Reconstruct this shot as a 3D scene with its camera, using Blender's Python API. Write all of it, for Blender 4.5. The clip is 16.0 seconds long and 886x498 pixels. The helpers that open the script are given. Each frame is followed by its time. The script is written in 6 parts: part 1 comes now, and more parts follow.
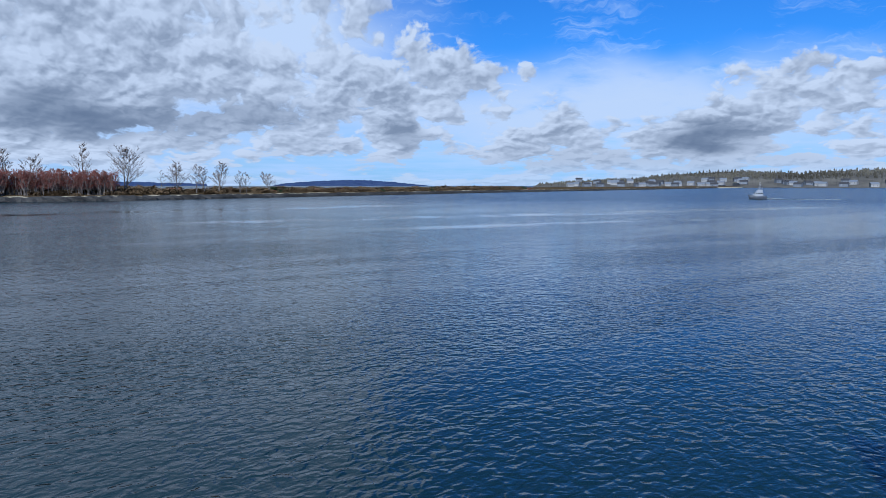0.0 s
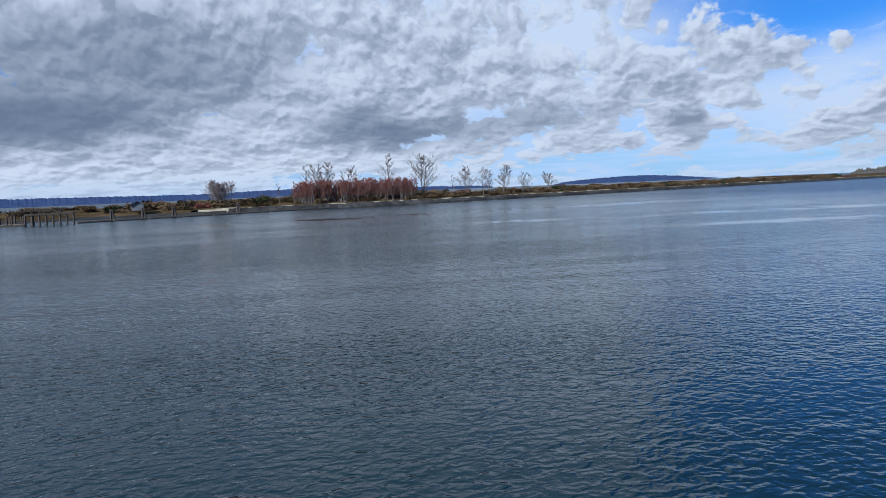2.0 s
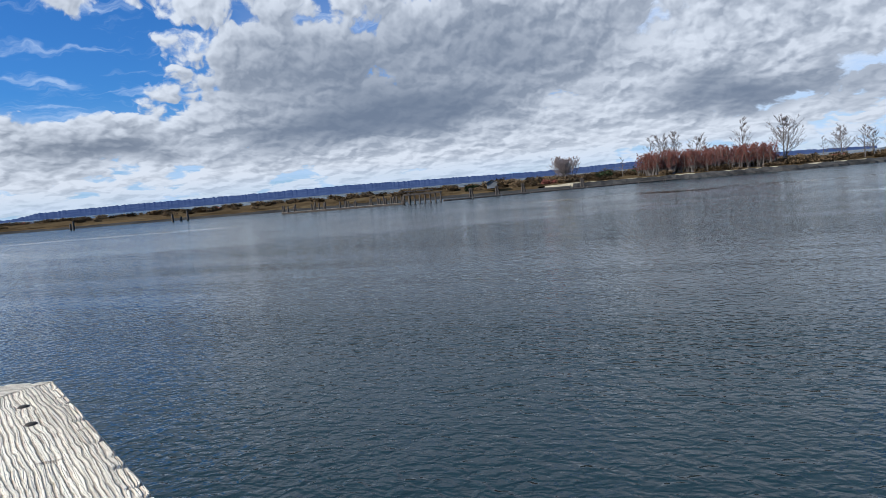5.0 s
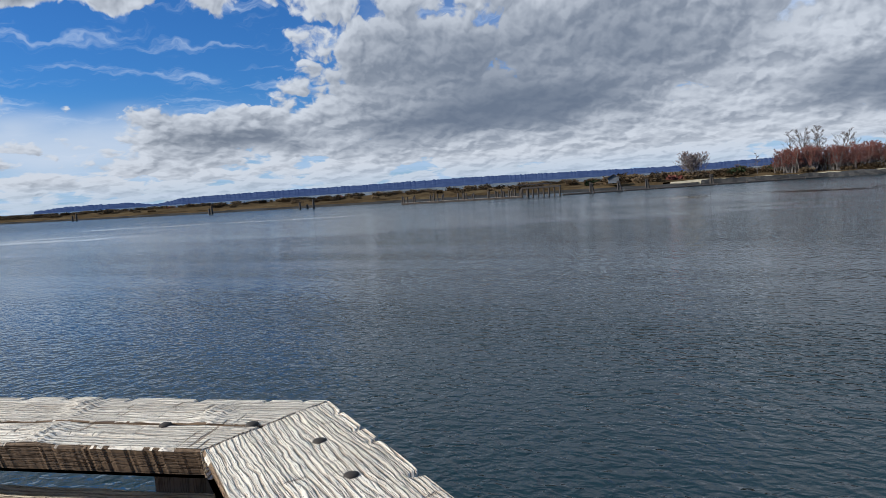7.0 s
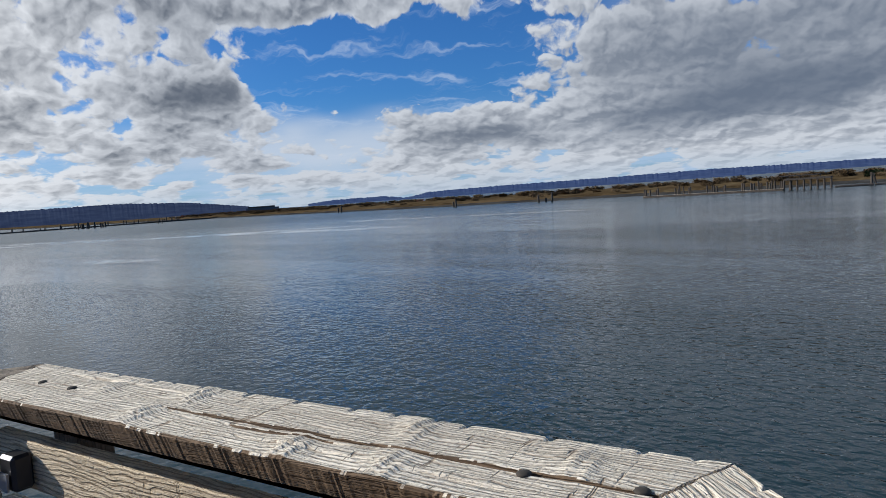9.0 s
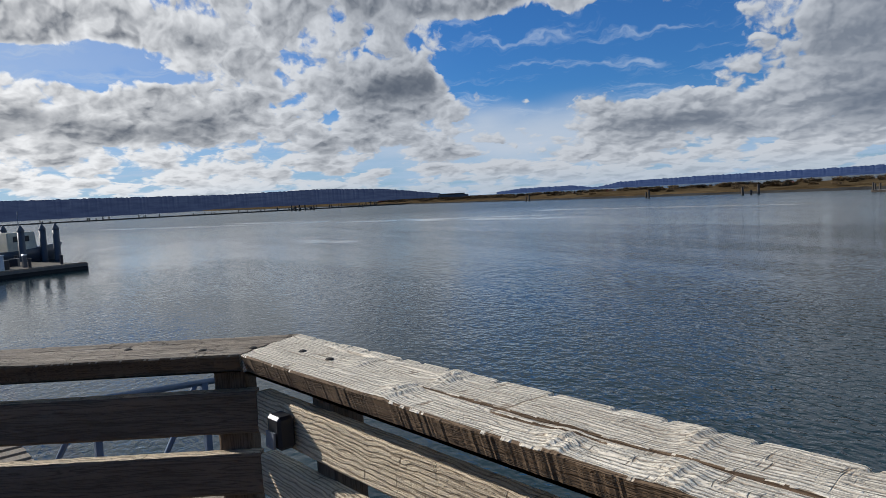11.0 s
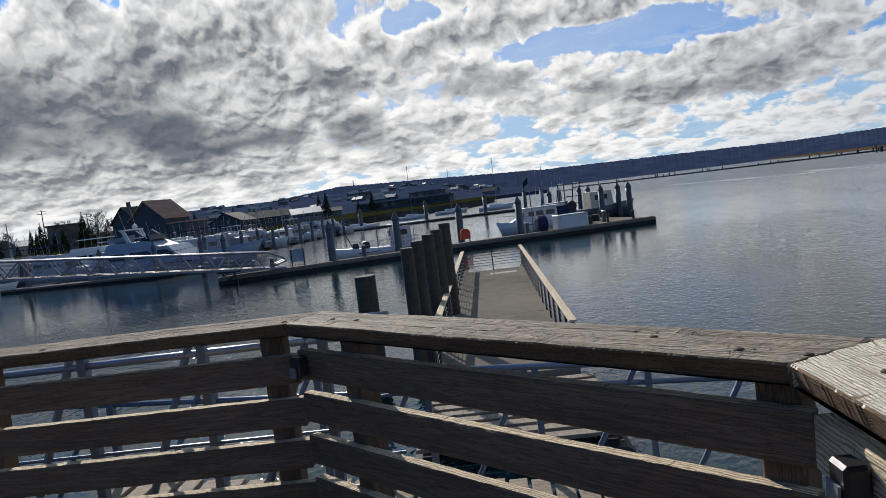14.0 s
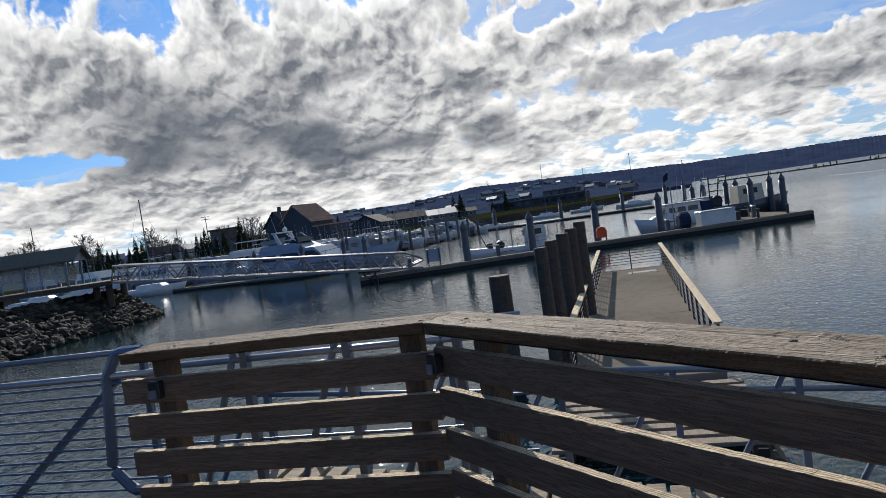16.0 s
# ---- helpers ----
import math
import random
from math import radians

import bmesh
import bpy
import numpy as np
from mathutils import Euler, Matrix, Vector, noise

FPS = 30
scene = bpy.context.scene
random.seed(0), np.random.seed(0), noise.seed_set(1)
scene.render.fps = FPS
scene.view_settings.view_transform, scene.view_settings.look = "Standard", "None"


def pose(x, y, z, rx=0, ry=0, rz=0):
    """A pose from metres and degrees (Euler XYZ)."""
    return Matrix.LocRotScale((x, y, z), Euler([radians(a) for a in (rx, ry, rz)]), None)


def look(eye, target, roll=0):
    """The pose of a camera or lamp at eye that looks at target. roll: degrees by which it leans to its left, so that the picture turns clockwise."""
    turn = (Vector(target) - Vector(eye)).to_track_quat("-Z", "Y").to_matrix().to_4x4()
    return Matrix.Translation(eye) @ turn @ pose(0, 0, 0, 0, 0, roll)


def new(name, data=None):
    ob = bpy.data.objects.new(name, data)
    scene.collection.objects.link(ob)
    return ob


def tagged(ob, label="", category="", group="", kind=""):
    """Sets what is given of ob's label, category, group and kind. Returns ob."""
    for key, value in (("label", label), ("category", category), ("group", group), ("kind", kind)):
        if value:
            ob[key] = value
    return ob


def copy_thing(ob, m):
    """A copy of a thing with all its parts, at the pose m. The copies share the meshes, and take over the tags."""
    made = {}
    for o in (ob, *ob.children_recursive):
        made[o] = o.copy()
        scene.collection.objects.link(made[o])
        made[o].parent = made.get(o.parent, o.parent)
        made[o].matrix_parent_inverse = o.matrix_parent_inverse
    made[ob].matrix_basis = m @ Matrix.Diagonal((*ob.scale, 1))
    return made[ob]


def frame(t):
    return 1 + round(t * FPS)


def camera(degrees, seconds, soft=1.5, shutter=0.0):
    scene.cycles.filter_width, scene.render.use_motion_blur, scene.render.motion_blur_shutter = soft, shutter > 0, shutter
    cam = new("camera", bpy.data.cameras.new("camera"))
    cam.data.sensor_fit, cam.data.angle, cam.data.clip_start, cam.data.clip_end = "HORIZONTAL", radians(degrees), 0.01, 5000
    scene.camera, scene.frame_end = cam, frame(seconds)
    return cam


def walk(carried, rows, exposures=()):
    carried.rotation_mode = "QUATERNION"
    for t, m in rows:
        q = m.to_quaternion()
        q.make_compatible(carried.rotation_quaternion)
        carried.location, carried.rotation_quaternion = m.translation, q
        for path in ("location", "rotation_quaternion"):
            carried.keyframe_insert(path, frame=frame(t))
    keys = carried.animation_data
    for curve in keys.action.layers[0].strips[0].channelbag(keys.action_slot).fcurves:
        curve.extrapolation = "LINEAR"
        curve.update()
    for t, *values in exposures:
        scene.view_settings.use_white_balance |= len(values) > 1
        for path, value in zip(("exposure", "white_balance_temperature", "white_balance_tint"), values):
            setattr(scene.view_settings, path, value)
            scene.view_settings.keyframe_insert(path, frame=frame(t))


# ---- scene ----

# ---------------------------------------------------------------- camera
cam = camera(66.4, 16.0, soft=0.6)
PATH = [
    (0, (-0.499, -1.601, 4.561), (1.126, -2.752, 4.373), -0.0),
    (0.5, (-0.497, -1.599, 4.56), (1.256, -2.543, 4.375), -0.4),
    (1, (-0.491, -1.594, 4.56), (1.375, -2.291, 4.387), -1.5),
    (1.5, (-0.484, -1.584, 4.56), (1.43, -2.139, 4.395), -2.2),
    (2, (-0.477, -1.568, 4.56), (1.473, -1.975, 4.383), -2.4),
    (2.5, (-0.467, -1.549, 4.56), (1.489, -1.914, 4.359), -2.3),
    (3, (-0.451, -1.527, 4.56), (1.514, -1.841, 4.359), -2.3),
    (3.5, (-0.434, -1.5, 4.558), (1.551, -1.636, 4.358), -2.9),
    (4, (-0.406, -1.475, 4.56), (1.584, -1.396, 4.37), -3.7),
    (4.5, (-0.367, -1.453, 4.56), (1.586, -1.066, 4.37), -4.4),
    (4.7, (-0.359, -1.436, 4.56), (1.575, -0.962, 4.369), -4.6),
    (6.8, (-0.107, -0.793, 4.551), (1.688, 0.07, 4.373), -4.3),
    (7, (-0.102, -0.756, 4.562), (1.68, 0.133, 4.377), -3.8),
    (7.5, (-0.047, -0.652, 4.566), (1.595, 0.478, 4.406), -5.7),
    (8, (0.031, -0.51, 4.566), (1.556, 0.776, 4.42), -3.0),
    (8.5, (0.068, -0.413, 4.562), (1.502, 0.972, 4.406), -2.8),
    (8.7, (0.052, -0.39, 4.57), (1.464, 1.018, 4.411), -3.5),
    (10.8, (-0.08, -0.251, 4.569), (0.916, 1.478, 4.426), -2.6),
    (11, (-0.071, -0.221, 4.573), (0.862, 1.54, 4.418), -3.1),
    (11.5, (-0.001, -0.169, 4.585), (0.645, 1.717, 4.424), -3.6),
    (12, (0.078, -0.1, 4.584), (0.479, 1.853, 4.421), -3.3),
    (12.5, (0.085, -0.001, 4.569), (0.245, 1.982, 4.365), -4.3),
    (13, (0.052, 0.119, 4.58), (0.02, 2.111, 4.399), -5.8),
    (13.5, (0.036, 0.16, 4.589), (-0.342, 2.117, 4.427), -7.2),
    (14, (0.056, 0.187, 4.591), (-0.547, 2.089, 4.445), -7.2),
    (14.5, (0.088, 0.171, 4.594), (-0.615, 2.039, 4.463), -7.8),
    (15, (0.102, 0.15, 4.596), (-0.659, 1.995, 4.474), -8.3),
    (15.5, (0.11, 0.115, 4.602), (-0.771, 1.908, 4.501), -8.5),
    (16, (0.103, 0.117, 4.605), (-0.861, 1.867, 4.511), -8.4),
]
walk(cam, [(t, look(e, g, r)) for t, e, g, r in PATH], exposures=[(0.0, 0.02, 5200, 10), (3.0, 0.18, 5720, 10), (3.7, 0.26, 5820, 10), (4.5, 0.25, 5900, 10), (7.0, 0.02, 6050, 10), (8.5, -0.05, 6150, 10), (12.0, -0.19, 6300, 10), (14.0, -0.08, 6450, 10), (16.0, 0.0, 6500, 10)])


def far(az, dist, z=0.0):
    """A place at a bearing (in compass marks of 1.021 degrees, anticlockwise from +y) and distance from the platform."""
    a = radians(az * 1.021)
    return Vector((-math.sin(a) * dist, math.cos(a) * dist, z))


# ---------------------------------------------------------------- sky and sun
SUN_AZ, SUN_EL = 36.0, 28.0
world = bpy.data.worlds.new("sky")
scene.world = world
world.use_nodes = True
wt = world.node_tree
wt.nodes.clear()


class Net:
    """Short writing of node trees."""

    def __init__(self, tree):
        self.t = tree

    def node(self, kind):
        return self.t.nodes.new(kind)

    def put(self, socket, value):
        if isinstance(value, bpy.types.NodeSocket):
            self.t.links.new(value, socket)
        elif value is not None:
            socket.default_value = value

    def math(self, op, a, b=None, c=None, clamp=False):
        n = self.node("ShaderNodeMath")
        n.operation, n.use_clamp = op, clamp
        for s, v in zip(n.inputs, (a, b, c)):
            self.put(s, v)
        return n.outputs[0]

    def vec(self, op, a, b=None, scale=None):
        n = self.node("ShaderNodeVectorMath")
        n.operation = op
        self.put(n.inputs[0], a)
        if b is not None:
            self.put(n.inputs[1], b)
        if scale is not None:
            self.put(n.inputs["Scale"], scale)
        return n.outputs["Value"] if op in ("LENGTH", "DOT_PRODUCT", "DISTANCE") else n.outputs[0]

    def xyz(self, x, y, z):
        n = self.node("ShaderNodeCombineXYZ")
        for s, v in zip(n.inputs, (x, y, z)):
            self.put(s, v)
        return n.outputs[0]

    def split(self, v):
        n = self.node("ShaderNodeSeparateXYZ")
        self.put(n.inputs[0], v)
        return n.outputs

    def noise(self, v, scale, detail=6.0, rough=0.55, dist=0.0, lac=2.0):
        n = self.node("ShaderNodeTexNoise")
        self.put(n.inputs["Vector"], v)
        for k, x in (("Scale", scale), ("Detail", detail), ("Roughness", rough), ("Distortion", dist), ("Lacunarity", lac)):
            self.put(n.inputs[k], x)
        return n.outputs["Fac"]

    def ramp(self, v, a, b, lo=0.0, hi=1.0, smooth=True):
        n = self.node("ShaderNodeMapRange")
        n.interpolation_type = "SMOOTHSTEP" if smooth else "LINEAR"
        for s, x in zip(n.inputs, (v, a, b, lo, hi)):
            self.put(s, x)
        return n.outputs[0]

    def mix(self, f, a, b, blend="MIX"):
        n = self.node("ShaderNodeMix")
        n.data_type, n.blend_type = "RGBA", blend
        self.put(n.inputs[0], f)
        self.put(n.inputs[6], a)
        self.put(n.inputs[7], b)
        return n.outputs[2]


W = Net(wt)
direction = W.node("ShaderNodeTexCoord").outputs["Generated"]
dx, dy, dz = W.split(direction)
az = W.math("MULTIPLY", W.math("ARCTAN2", W.math("MULTIPLY", dx, -1.0), dy), 57.2958)
el = W.math("MULTIPLY", W.math("ARCSINE", dz), 57.2958)
sunv = Vector((-math.sin(radians(SUN_AZ)), math.cos(radians(SUN_AZ)), 0.0))
azel = W.xyz(az, el, 0.0)
# the clouds crowd together towards the horizon
high = W.math("LOGARITHM", W.math("MULTIPLY", W.math("ADD", W.math("MAXIMUM", el, -2.0), 4.0), 0.25), 2.718)
flat = W.xyz(W.math("MULTIPLY", az, 0.145), W.math("MULTIPLY", high, 2.6), 0.0)


ragged_azel = W.vec("ADD", azel, W.vec("MULTIPLY", W.vec("SUBTRACT", W.xyz(W.noise(flat, 1.1, 1.6), W.noise(W.vec("ADD", flat, (3.7, 9.1, 0)), 1.1, 1.6), 0.0), (0.5, 0.5, 0.0)), (8.0, 3.4, 0.0)))


def spots(rows):
    """Soft patches on the sky with ragged rims: bearing, height, half width, half height, weight."""
    total = None
    for a, e, ra, re, w in rows:
        d = W.vec("LENGTH", W.vec("MULTIPLY", W.vec("SUBTRACT", ragged_azel, (a, e, 0)), (1 / ra, 1 / re, 0)))
        s = W.ramp(d, 1.3, 0.2, 0.0, w)
        total = s if total is None else W.math("ADD", total, s)
    return total


# open blue gaps (negative) and banks of cloud (positive)
COVER = spots([
    (-137, 13.0, 15, 3.6, -0.50), (-154, 11.5, 11, 2.6, -0.42), (-40, 11.0, 13, 4.2, -0.50), (3, 11.4, 10, 1.2, -0.34),
    (17, 14.6, 5, 1.2, -0.24), (-3, 10.2, 6, 1.1, -0.30), (58, 7.6, 5, 1.1, -0.30), (-124, 1.6, 14, 1.2, -0.20), (-100, 9.5, 12, 6.0, 0.24),
    (-80, 10.5, 12, 5.5, 0.34), (-71, 5.4, 10, 2.6, 0.20), (-121.6, 5.2, 3.0, 2.7, 0.40), (-146.8, 4.2, 5.0, 1.9, 0.32), (-132.5, 4.3, 2.0, 0.7, 0.20),
    (-24, 9.3, 5.0, 2.6, 0.36), (-48, 5.0, 9, 2.0, 0.22), (-62, 5.8, 8, 3.2, 0.22), (-32, 16.0, 14, 2.2, 0.30), (38, 10, 26, 8, 0.22),
])
COVER = W.math("ADD", COVER, spots([(0, 13.6, 16, 2.0, 0.16), (-3, 7.0, 14, 3.0, 0.14), (-60, 34, 56, 15, 0.22), (150, 20, 75, 60, -0.7), (-195, 25, 32, 50, -0.6), (-33, 5.0, 8, 2.2, -0.10), (-139, 7.4, 12, 2.6, -0.22), (-112, 12.5, 9, 3.0, -0.10), (-62, 10.0, 7, 4.0, 0.26), (56, 13.5, 8, 3.0, 0.26), (47, 4.4, 18, 2.4, 0.16), (-76, 3.2, 22, 2.4, 0.22)]))
# heavy grey parts
DARK = spots([
    (-81, 11.0, 12, 5.0, 0.32), (-72, 5.9, 9, 2.3, 0.60), (-96, 5.3, 6.5, 2.0, 0.62), (-110, 5.6, 6, 1.4, 0.40), (-103, 4.6, 6, 1.6, 0.40), (-147, 3.7, 4.6, 1.2, 0.70),
    (-123, 4.2, 1.8, 1.6, 0.40), (-24, 9.0, 3.4, 1.6, 0.62), (-48, 4.7, 6, 1.3, 0.50), (-61, 5.0, 7, 1.9, 0.50), (37.5, 6.8, 5.5, 2.2, 0.60), (31, 6.3, 4.2, 1.3, 0.60),
    (23.5, 6.6, 2.6, 1.7, 0.58), (25, 10.6, 3.2, 1.1, 0.50), (38, 12.6, 5, 1.5, 0.45), (-7, 6.4, 7, 1.1, 0.36),
])
DARK = W.math("ADD", DARK, spots([(46, 8.8, 14, 3.2, 0.52), (-76, 9.0, 14, 5.0, 0.28), (-63, 9.0, 9, 4.0, 0.44), (-66, 13, 10, 3, 0.2), (50, 12, 7, 2.6, 0.42), (52, 7.6, 6, 2.0, 0.40), (2, 6.8, 5, 0.9, 0.34), (-24, 15, 5, 1.6, 0.2), (13, 9.0, 6, 1.2, 0.38), (-135, 2.0, 30, 1.6, 0.22)]))
# thin high sheet of white cloud behind the heaps
SHEET = spots([(-101, 10, 22, 9, 0.95), (-68, 12, 14, 6, 0.2), (22, 10, 42, 11, 0.60), (-140, 6.0, 30, 4.4, 0.95), (-106, 12, 17, 6, 0.7), (-55, 34, 60, 14, 0.8), (-33, 4.6, 16, 2.8, 0.8)])


def puffs(v, scale, detail=3.0, smooth=0.5):
    n = W.node("ShaderNodeTexVoronoi")
    n.feature, n.voronoi_dimensions, n.normalize = "SMOOTH_F1", "2D", False
    for key, x in (("Scale", scale), ("Detail", detail), ("Roughness", 0.5), ("Lacunarity", 2.1), ("Smoothness", smooth)):
        W.put(n.inputs[key], x)
    W.put(n.inputs["Vector"], v)
    return n.outputs["Distance"]


wobble = W.vec("SCALE", W.vec("SUBTRACT", W.xyz(W.noise(flat, 2.2, 3.0), W.noise(W.vec("ADD", flat, (7.3, 2.1, 0)), 2.2, 3.0), 0.0), (0.5, 0.5, 0.0)), scale=0.5)


def cloud_density(v, cover, detail=9.0, puff_detail=3.0):
    big = W.noise(v, 0.75, 3.0, 0.5)
    fine = W.noise(v, 3.2, detail, 0.60, 0.2)
    lump = puffs(W.vec("ADD", v, wobble), 2.0, puff_detail)
    d = W.math("MULTIPLY_ADD", big, 0.62, W.math("MULTIPLY", fine, 0.34))
    return W.math("ADD", W.math("MULTIPLY_ADD", lump, -0.30, d), W.math("ADD", cover, 0.33))


density = cloud_density(flat, COVER)
soft_density = cloud_density(flat, COVER, 3.0, 2.0)
density_up = cloud_density(W.vec("ADD", flat, (0.03, 0.08, 0.0)), COVER, 3.0, 2.0)
alpha = W.ramp(density, 0.475, 0.565)
lit = W.ramp(W.math("SUBTRACT", density_up, soft_density), 0.080, -0.088, 0.0, 1.0, smooth=False)
thick = W.ramp(soft_density, 0.52, 0.80)
# towards the sun the thin edges shine and the thick middles are grey; away from it the tops are lit
facing = W.ramp(az, -70.0, -10.0)
tone = W.math("MULTIPLY_ADD", lit, 0.62, W.math("MULTIPLY", thick, W.math("MULTIPLY_ADD", facing, -0.30, -0.22)))
tone = W.math("ADD", tone, W.math("MULTIPLY", W.math("SUBTRACT", density, soft_density), W.math("MULTIPLY_ADD", facing, 0.8, 0.9)))
low_glow = W.ramp(el, 4.5, 1.0, 0.0, 0.24)
tone = W.ramp(W.math("ADD", W.math("ADD", tone, low_glow), W.math("MULTIPLY_ADD", facing, 0.10, 0.52)), 0.0, 1.0, 0.08, 1.0, smooth=False)
tone = W.math("MULTIPLY_ADD", W.math("SUBTRACT", W.noise(W.vec("ADD", flat, wobble), 7.0, 6.0, 0.62), 0.5), W.math("MULTIPLY_ADD", facing, 0.18, 0.14), tone, clamp=True)
tone = W.math("MULTIPLY", tone, W.math("SUBTRACT", 1.0, W.math("MINIMUM", W.math("MULTIPLY", DARK, 1.15), 0.88)))
grey = W.mix(tone, W.mix(facing, (0.13, 0.165, 0.225, 1), (0.095, 0.115, 0.15, 1)), W.mix(W.ramp(az, -30.0, 10.0), (0.64, 0.665, 0.70, 1), (1.04, 1.03, 1.01, 1)))
sky = W.node("ShaderNodeTexSky")
sky.sky_type, sky.sun_disc = "NISHITA", False
sky.sun_elevation, sky.sun_rotation = radians(SUN_EL), radians(-SUN_AZ)
sky.air_density, sky.dust_density, sky.ozone_density = 1.0, 0.3, 2.5
blue = W.mix(1.0, sky.outputs[0], (0.026, 0.059, 0.102, 1), "MULTIPLY")
# faint torn streaks in the open blue
streaks = W.ramp(W.noise(W.vec("MULTIPLY", W.vec("ADD", flat, wobble), (0.55, 3.2, 1)), 1.5, 5.0, 0.6), 0.50, 0.78, 0.0, 0.62)
blue = W.mix(streaks, blue, (0.56, 0.66, 0.80, 1))
# thin veil low over the horizon
veil = W.ramp(el, 9.0, 0.5, 0.0, W.math("MULTIPLY_ADD", W.ramp(az, -30.0, -110.0), 0.08, 0.72))
wisps = W.math("MULTIPLY", veil, W.ramp(W.noise(W.vec("MULTIPLY", flat, (0.7, 2.2, 1)), 1.6, 5.0, 0.6), 0.25, 0.7, 0.55, 1.1))
blue = W.mix(wisps, blue, (0.50, 0.62, 0.80, 1))
sheet = W.math("MULTIPLY", SHEET, W.ramp(W.noise(W.vec("MULTIPLY", flat, (0.8, 1.6, 1)), 1.1, 5.0, 0.6), 0.12, 0.50), clamp=True)
# clouds overhead show their shaded undersides
under = W.ramp(el, 16.0, 34.0, 1.0, 0.80)
under = W.xyz(W.math("MULTIPLY", under, W.ramp(el, 15.0, 34.0, 1.0, 0.72)), W.math("MULTIPLY", under, W.ramp(el, 15.0, 34.0, 1.0, 0.95)), W.math("MULTIPLY", under, W.ramp(el, 15.0, 34.0, 1.0, 1.12)))
# the sky is swept clear high over the bay, with one long edge of cloud beside it
edge = W.math("ADD", az, W.math("MULTIPLY", W.math("SUBTRACT", W.noise(azel, 0.12, 3.0), 0.5), 5.0))
clear = W.math("MULTIPLY", W.ramp(edge, -118.0, -122.5), W.ramp(el, 13.0, 17.0))
sheet = W.math("MULTIPLY", sheet, W.math("SUBTRACT", 1.0, clear))
alpha = W.math("MULTIPLY", alpha, W.math("SUBTRACT", 1.0, clear))
blue = W.mix(sheet, blue, W.mix(1.0, (0.60, 0.66, 0.74, 1), under, "MULTIPLY"))
grey = W.mix(1.0, grey, under, "MULTIPLY")
near_horizon = W.ramp(el, 2.5, 0.0, 1.0, 0.55)
colour = W.mix(W.math("MULTIPLY", alpha, near_horizon), blue, grey)
bg = W.node("ShaderNodeBackground")
W.put(bg.inputs[0], colour)
W.put(bg.inputs[1], 1.0)
out = W.node("ShaderNodeOutputWorld")
wt.links.new(bg.outputs[0], out.inputs[0])

sun_data = bpy.data.lights.new("sun", "SUN")
sun_data.energy, sun_data.angle, sun_data.color = 5.0, radians(0.6), (1.0, 0.94, 0.86)
sun = new("sun", sun_data)
sun.matrix_world = look((0, 0, 50), Vector((0, 0, 50)) - (sunv * math.cos(radians(SUN_EL)) + Vector((0, 0, math.sin(radians(SUN_EL))))))


# ---------------------------------------------------------------- materials
def material(name):
    m = bpy.data.materials.new(name)
    m.use_nodes = True
    n = Net(m.node_tree)
    return m, n, m.node_tree.nodes["Principled BSDF"]


def plain(name, colour, rough=0.6, metal=0.0, vary=0.18, scale=6.0, bump=0.0, stain=None, random_tint=0.0):
    """A worn surface: two scales of tone, a stain colour and slight relief."""
    m, n, p = material(name)
    pos = n.node("ShaderNodeTexCoord").outputs["Object"]
    big, small = n.noise(pos, scale * 0.15, 3.0), n.noise(pos, scale * 3.0, 4.0)
    k = n.math("ADD", n.math("MULTIPLY", big, 0.6), n.math("MULTIPLY", small, 0.4))
    dark = tuple(c * (1 - vary) for c in colour) + (1,)
    light = tuple(min(1.0, c * (1 + vary)) for c in colour) + (1,)
    c = n.mix(n.ramp(k, 0.3, 0.7), dark, light)
    if stain:
        c = n.mix(n.ramp(n.noise(pos, scale * 0.5, 6.0, 0.65), 0.52, 0.72, 0.0, 0.8), c, tuple(stain) + (1,))
    if random_tint:
        r = n.node("ShaderNodeObjectInfo").outputs["Random"]
        c = n.mix(1.0, c, n.mix(r, (1 - random_tint,) * 3 + (1,), (1 + random_tint,) * 3 + (1,)), "MULTIPLY")
    n.put(p.inputs["Base Color"], c)
    n.put(p.inputs["Roughness"], n.ramp(small, 0.2, 0.8, max(0.02, rough - 0.1), min(1, rough + 0.1)))
    p.inputs["Metallic"].default_value = metal
    if rough >= 0.7:
        p.inputs["Specular IOR Level"].default_value = 0.0 if rough >= 0.9 else 0.12
    if bump:
        b = n.node("ShaderNodeBump")
        n.put(b.inputs["Height"], small)
        n.put(b.inputs["Strength"], bump)
        n.put(b.inputs["Distance"], 0.02)
        n.put(p.inputs["Normal"], b.outputs[0])
    return m


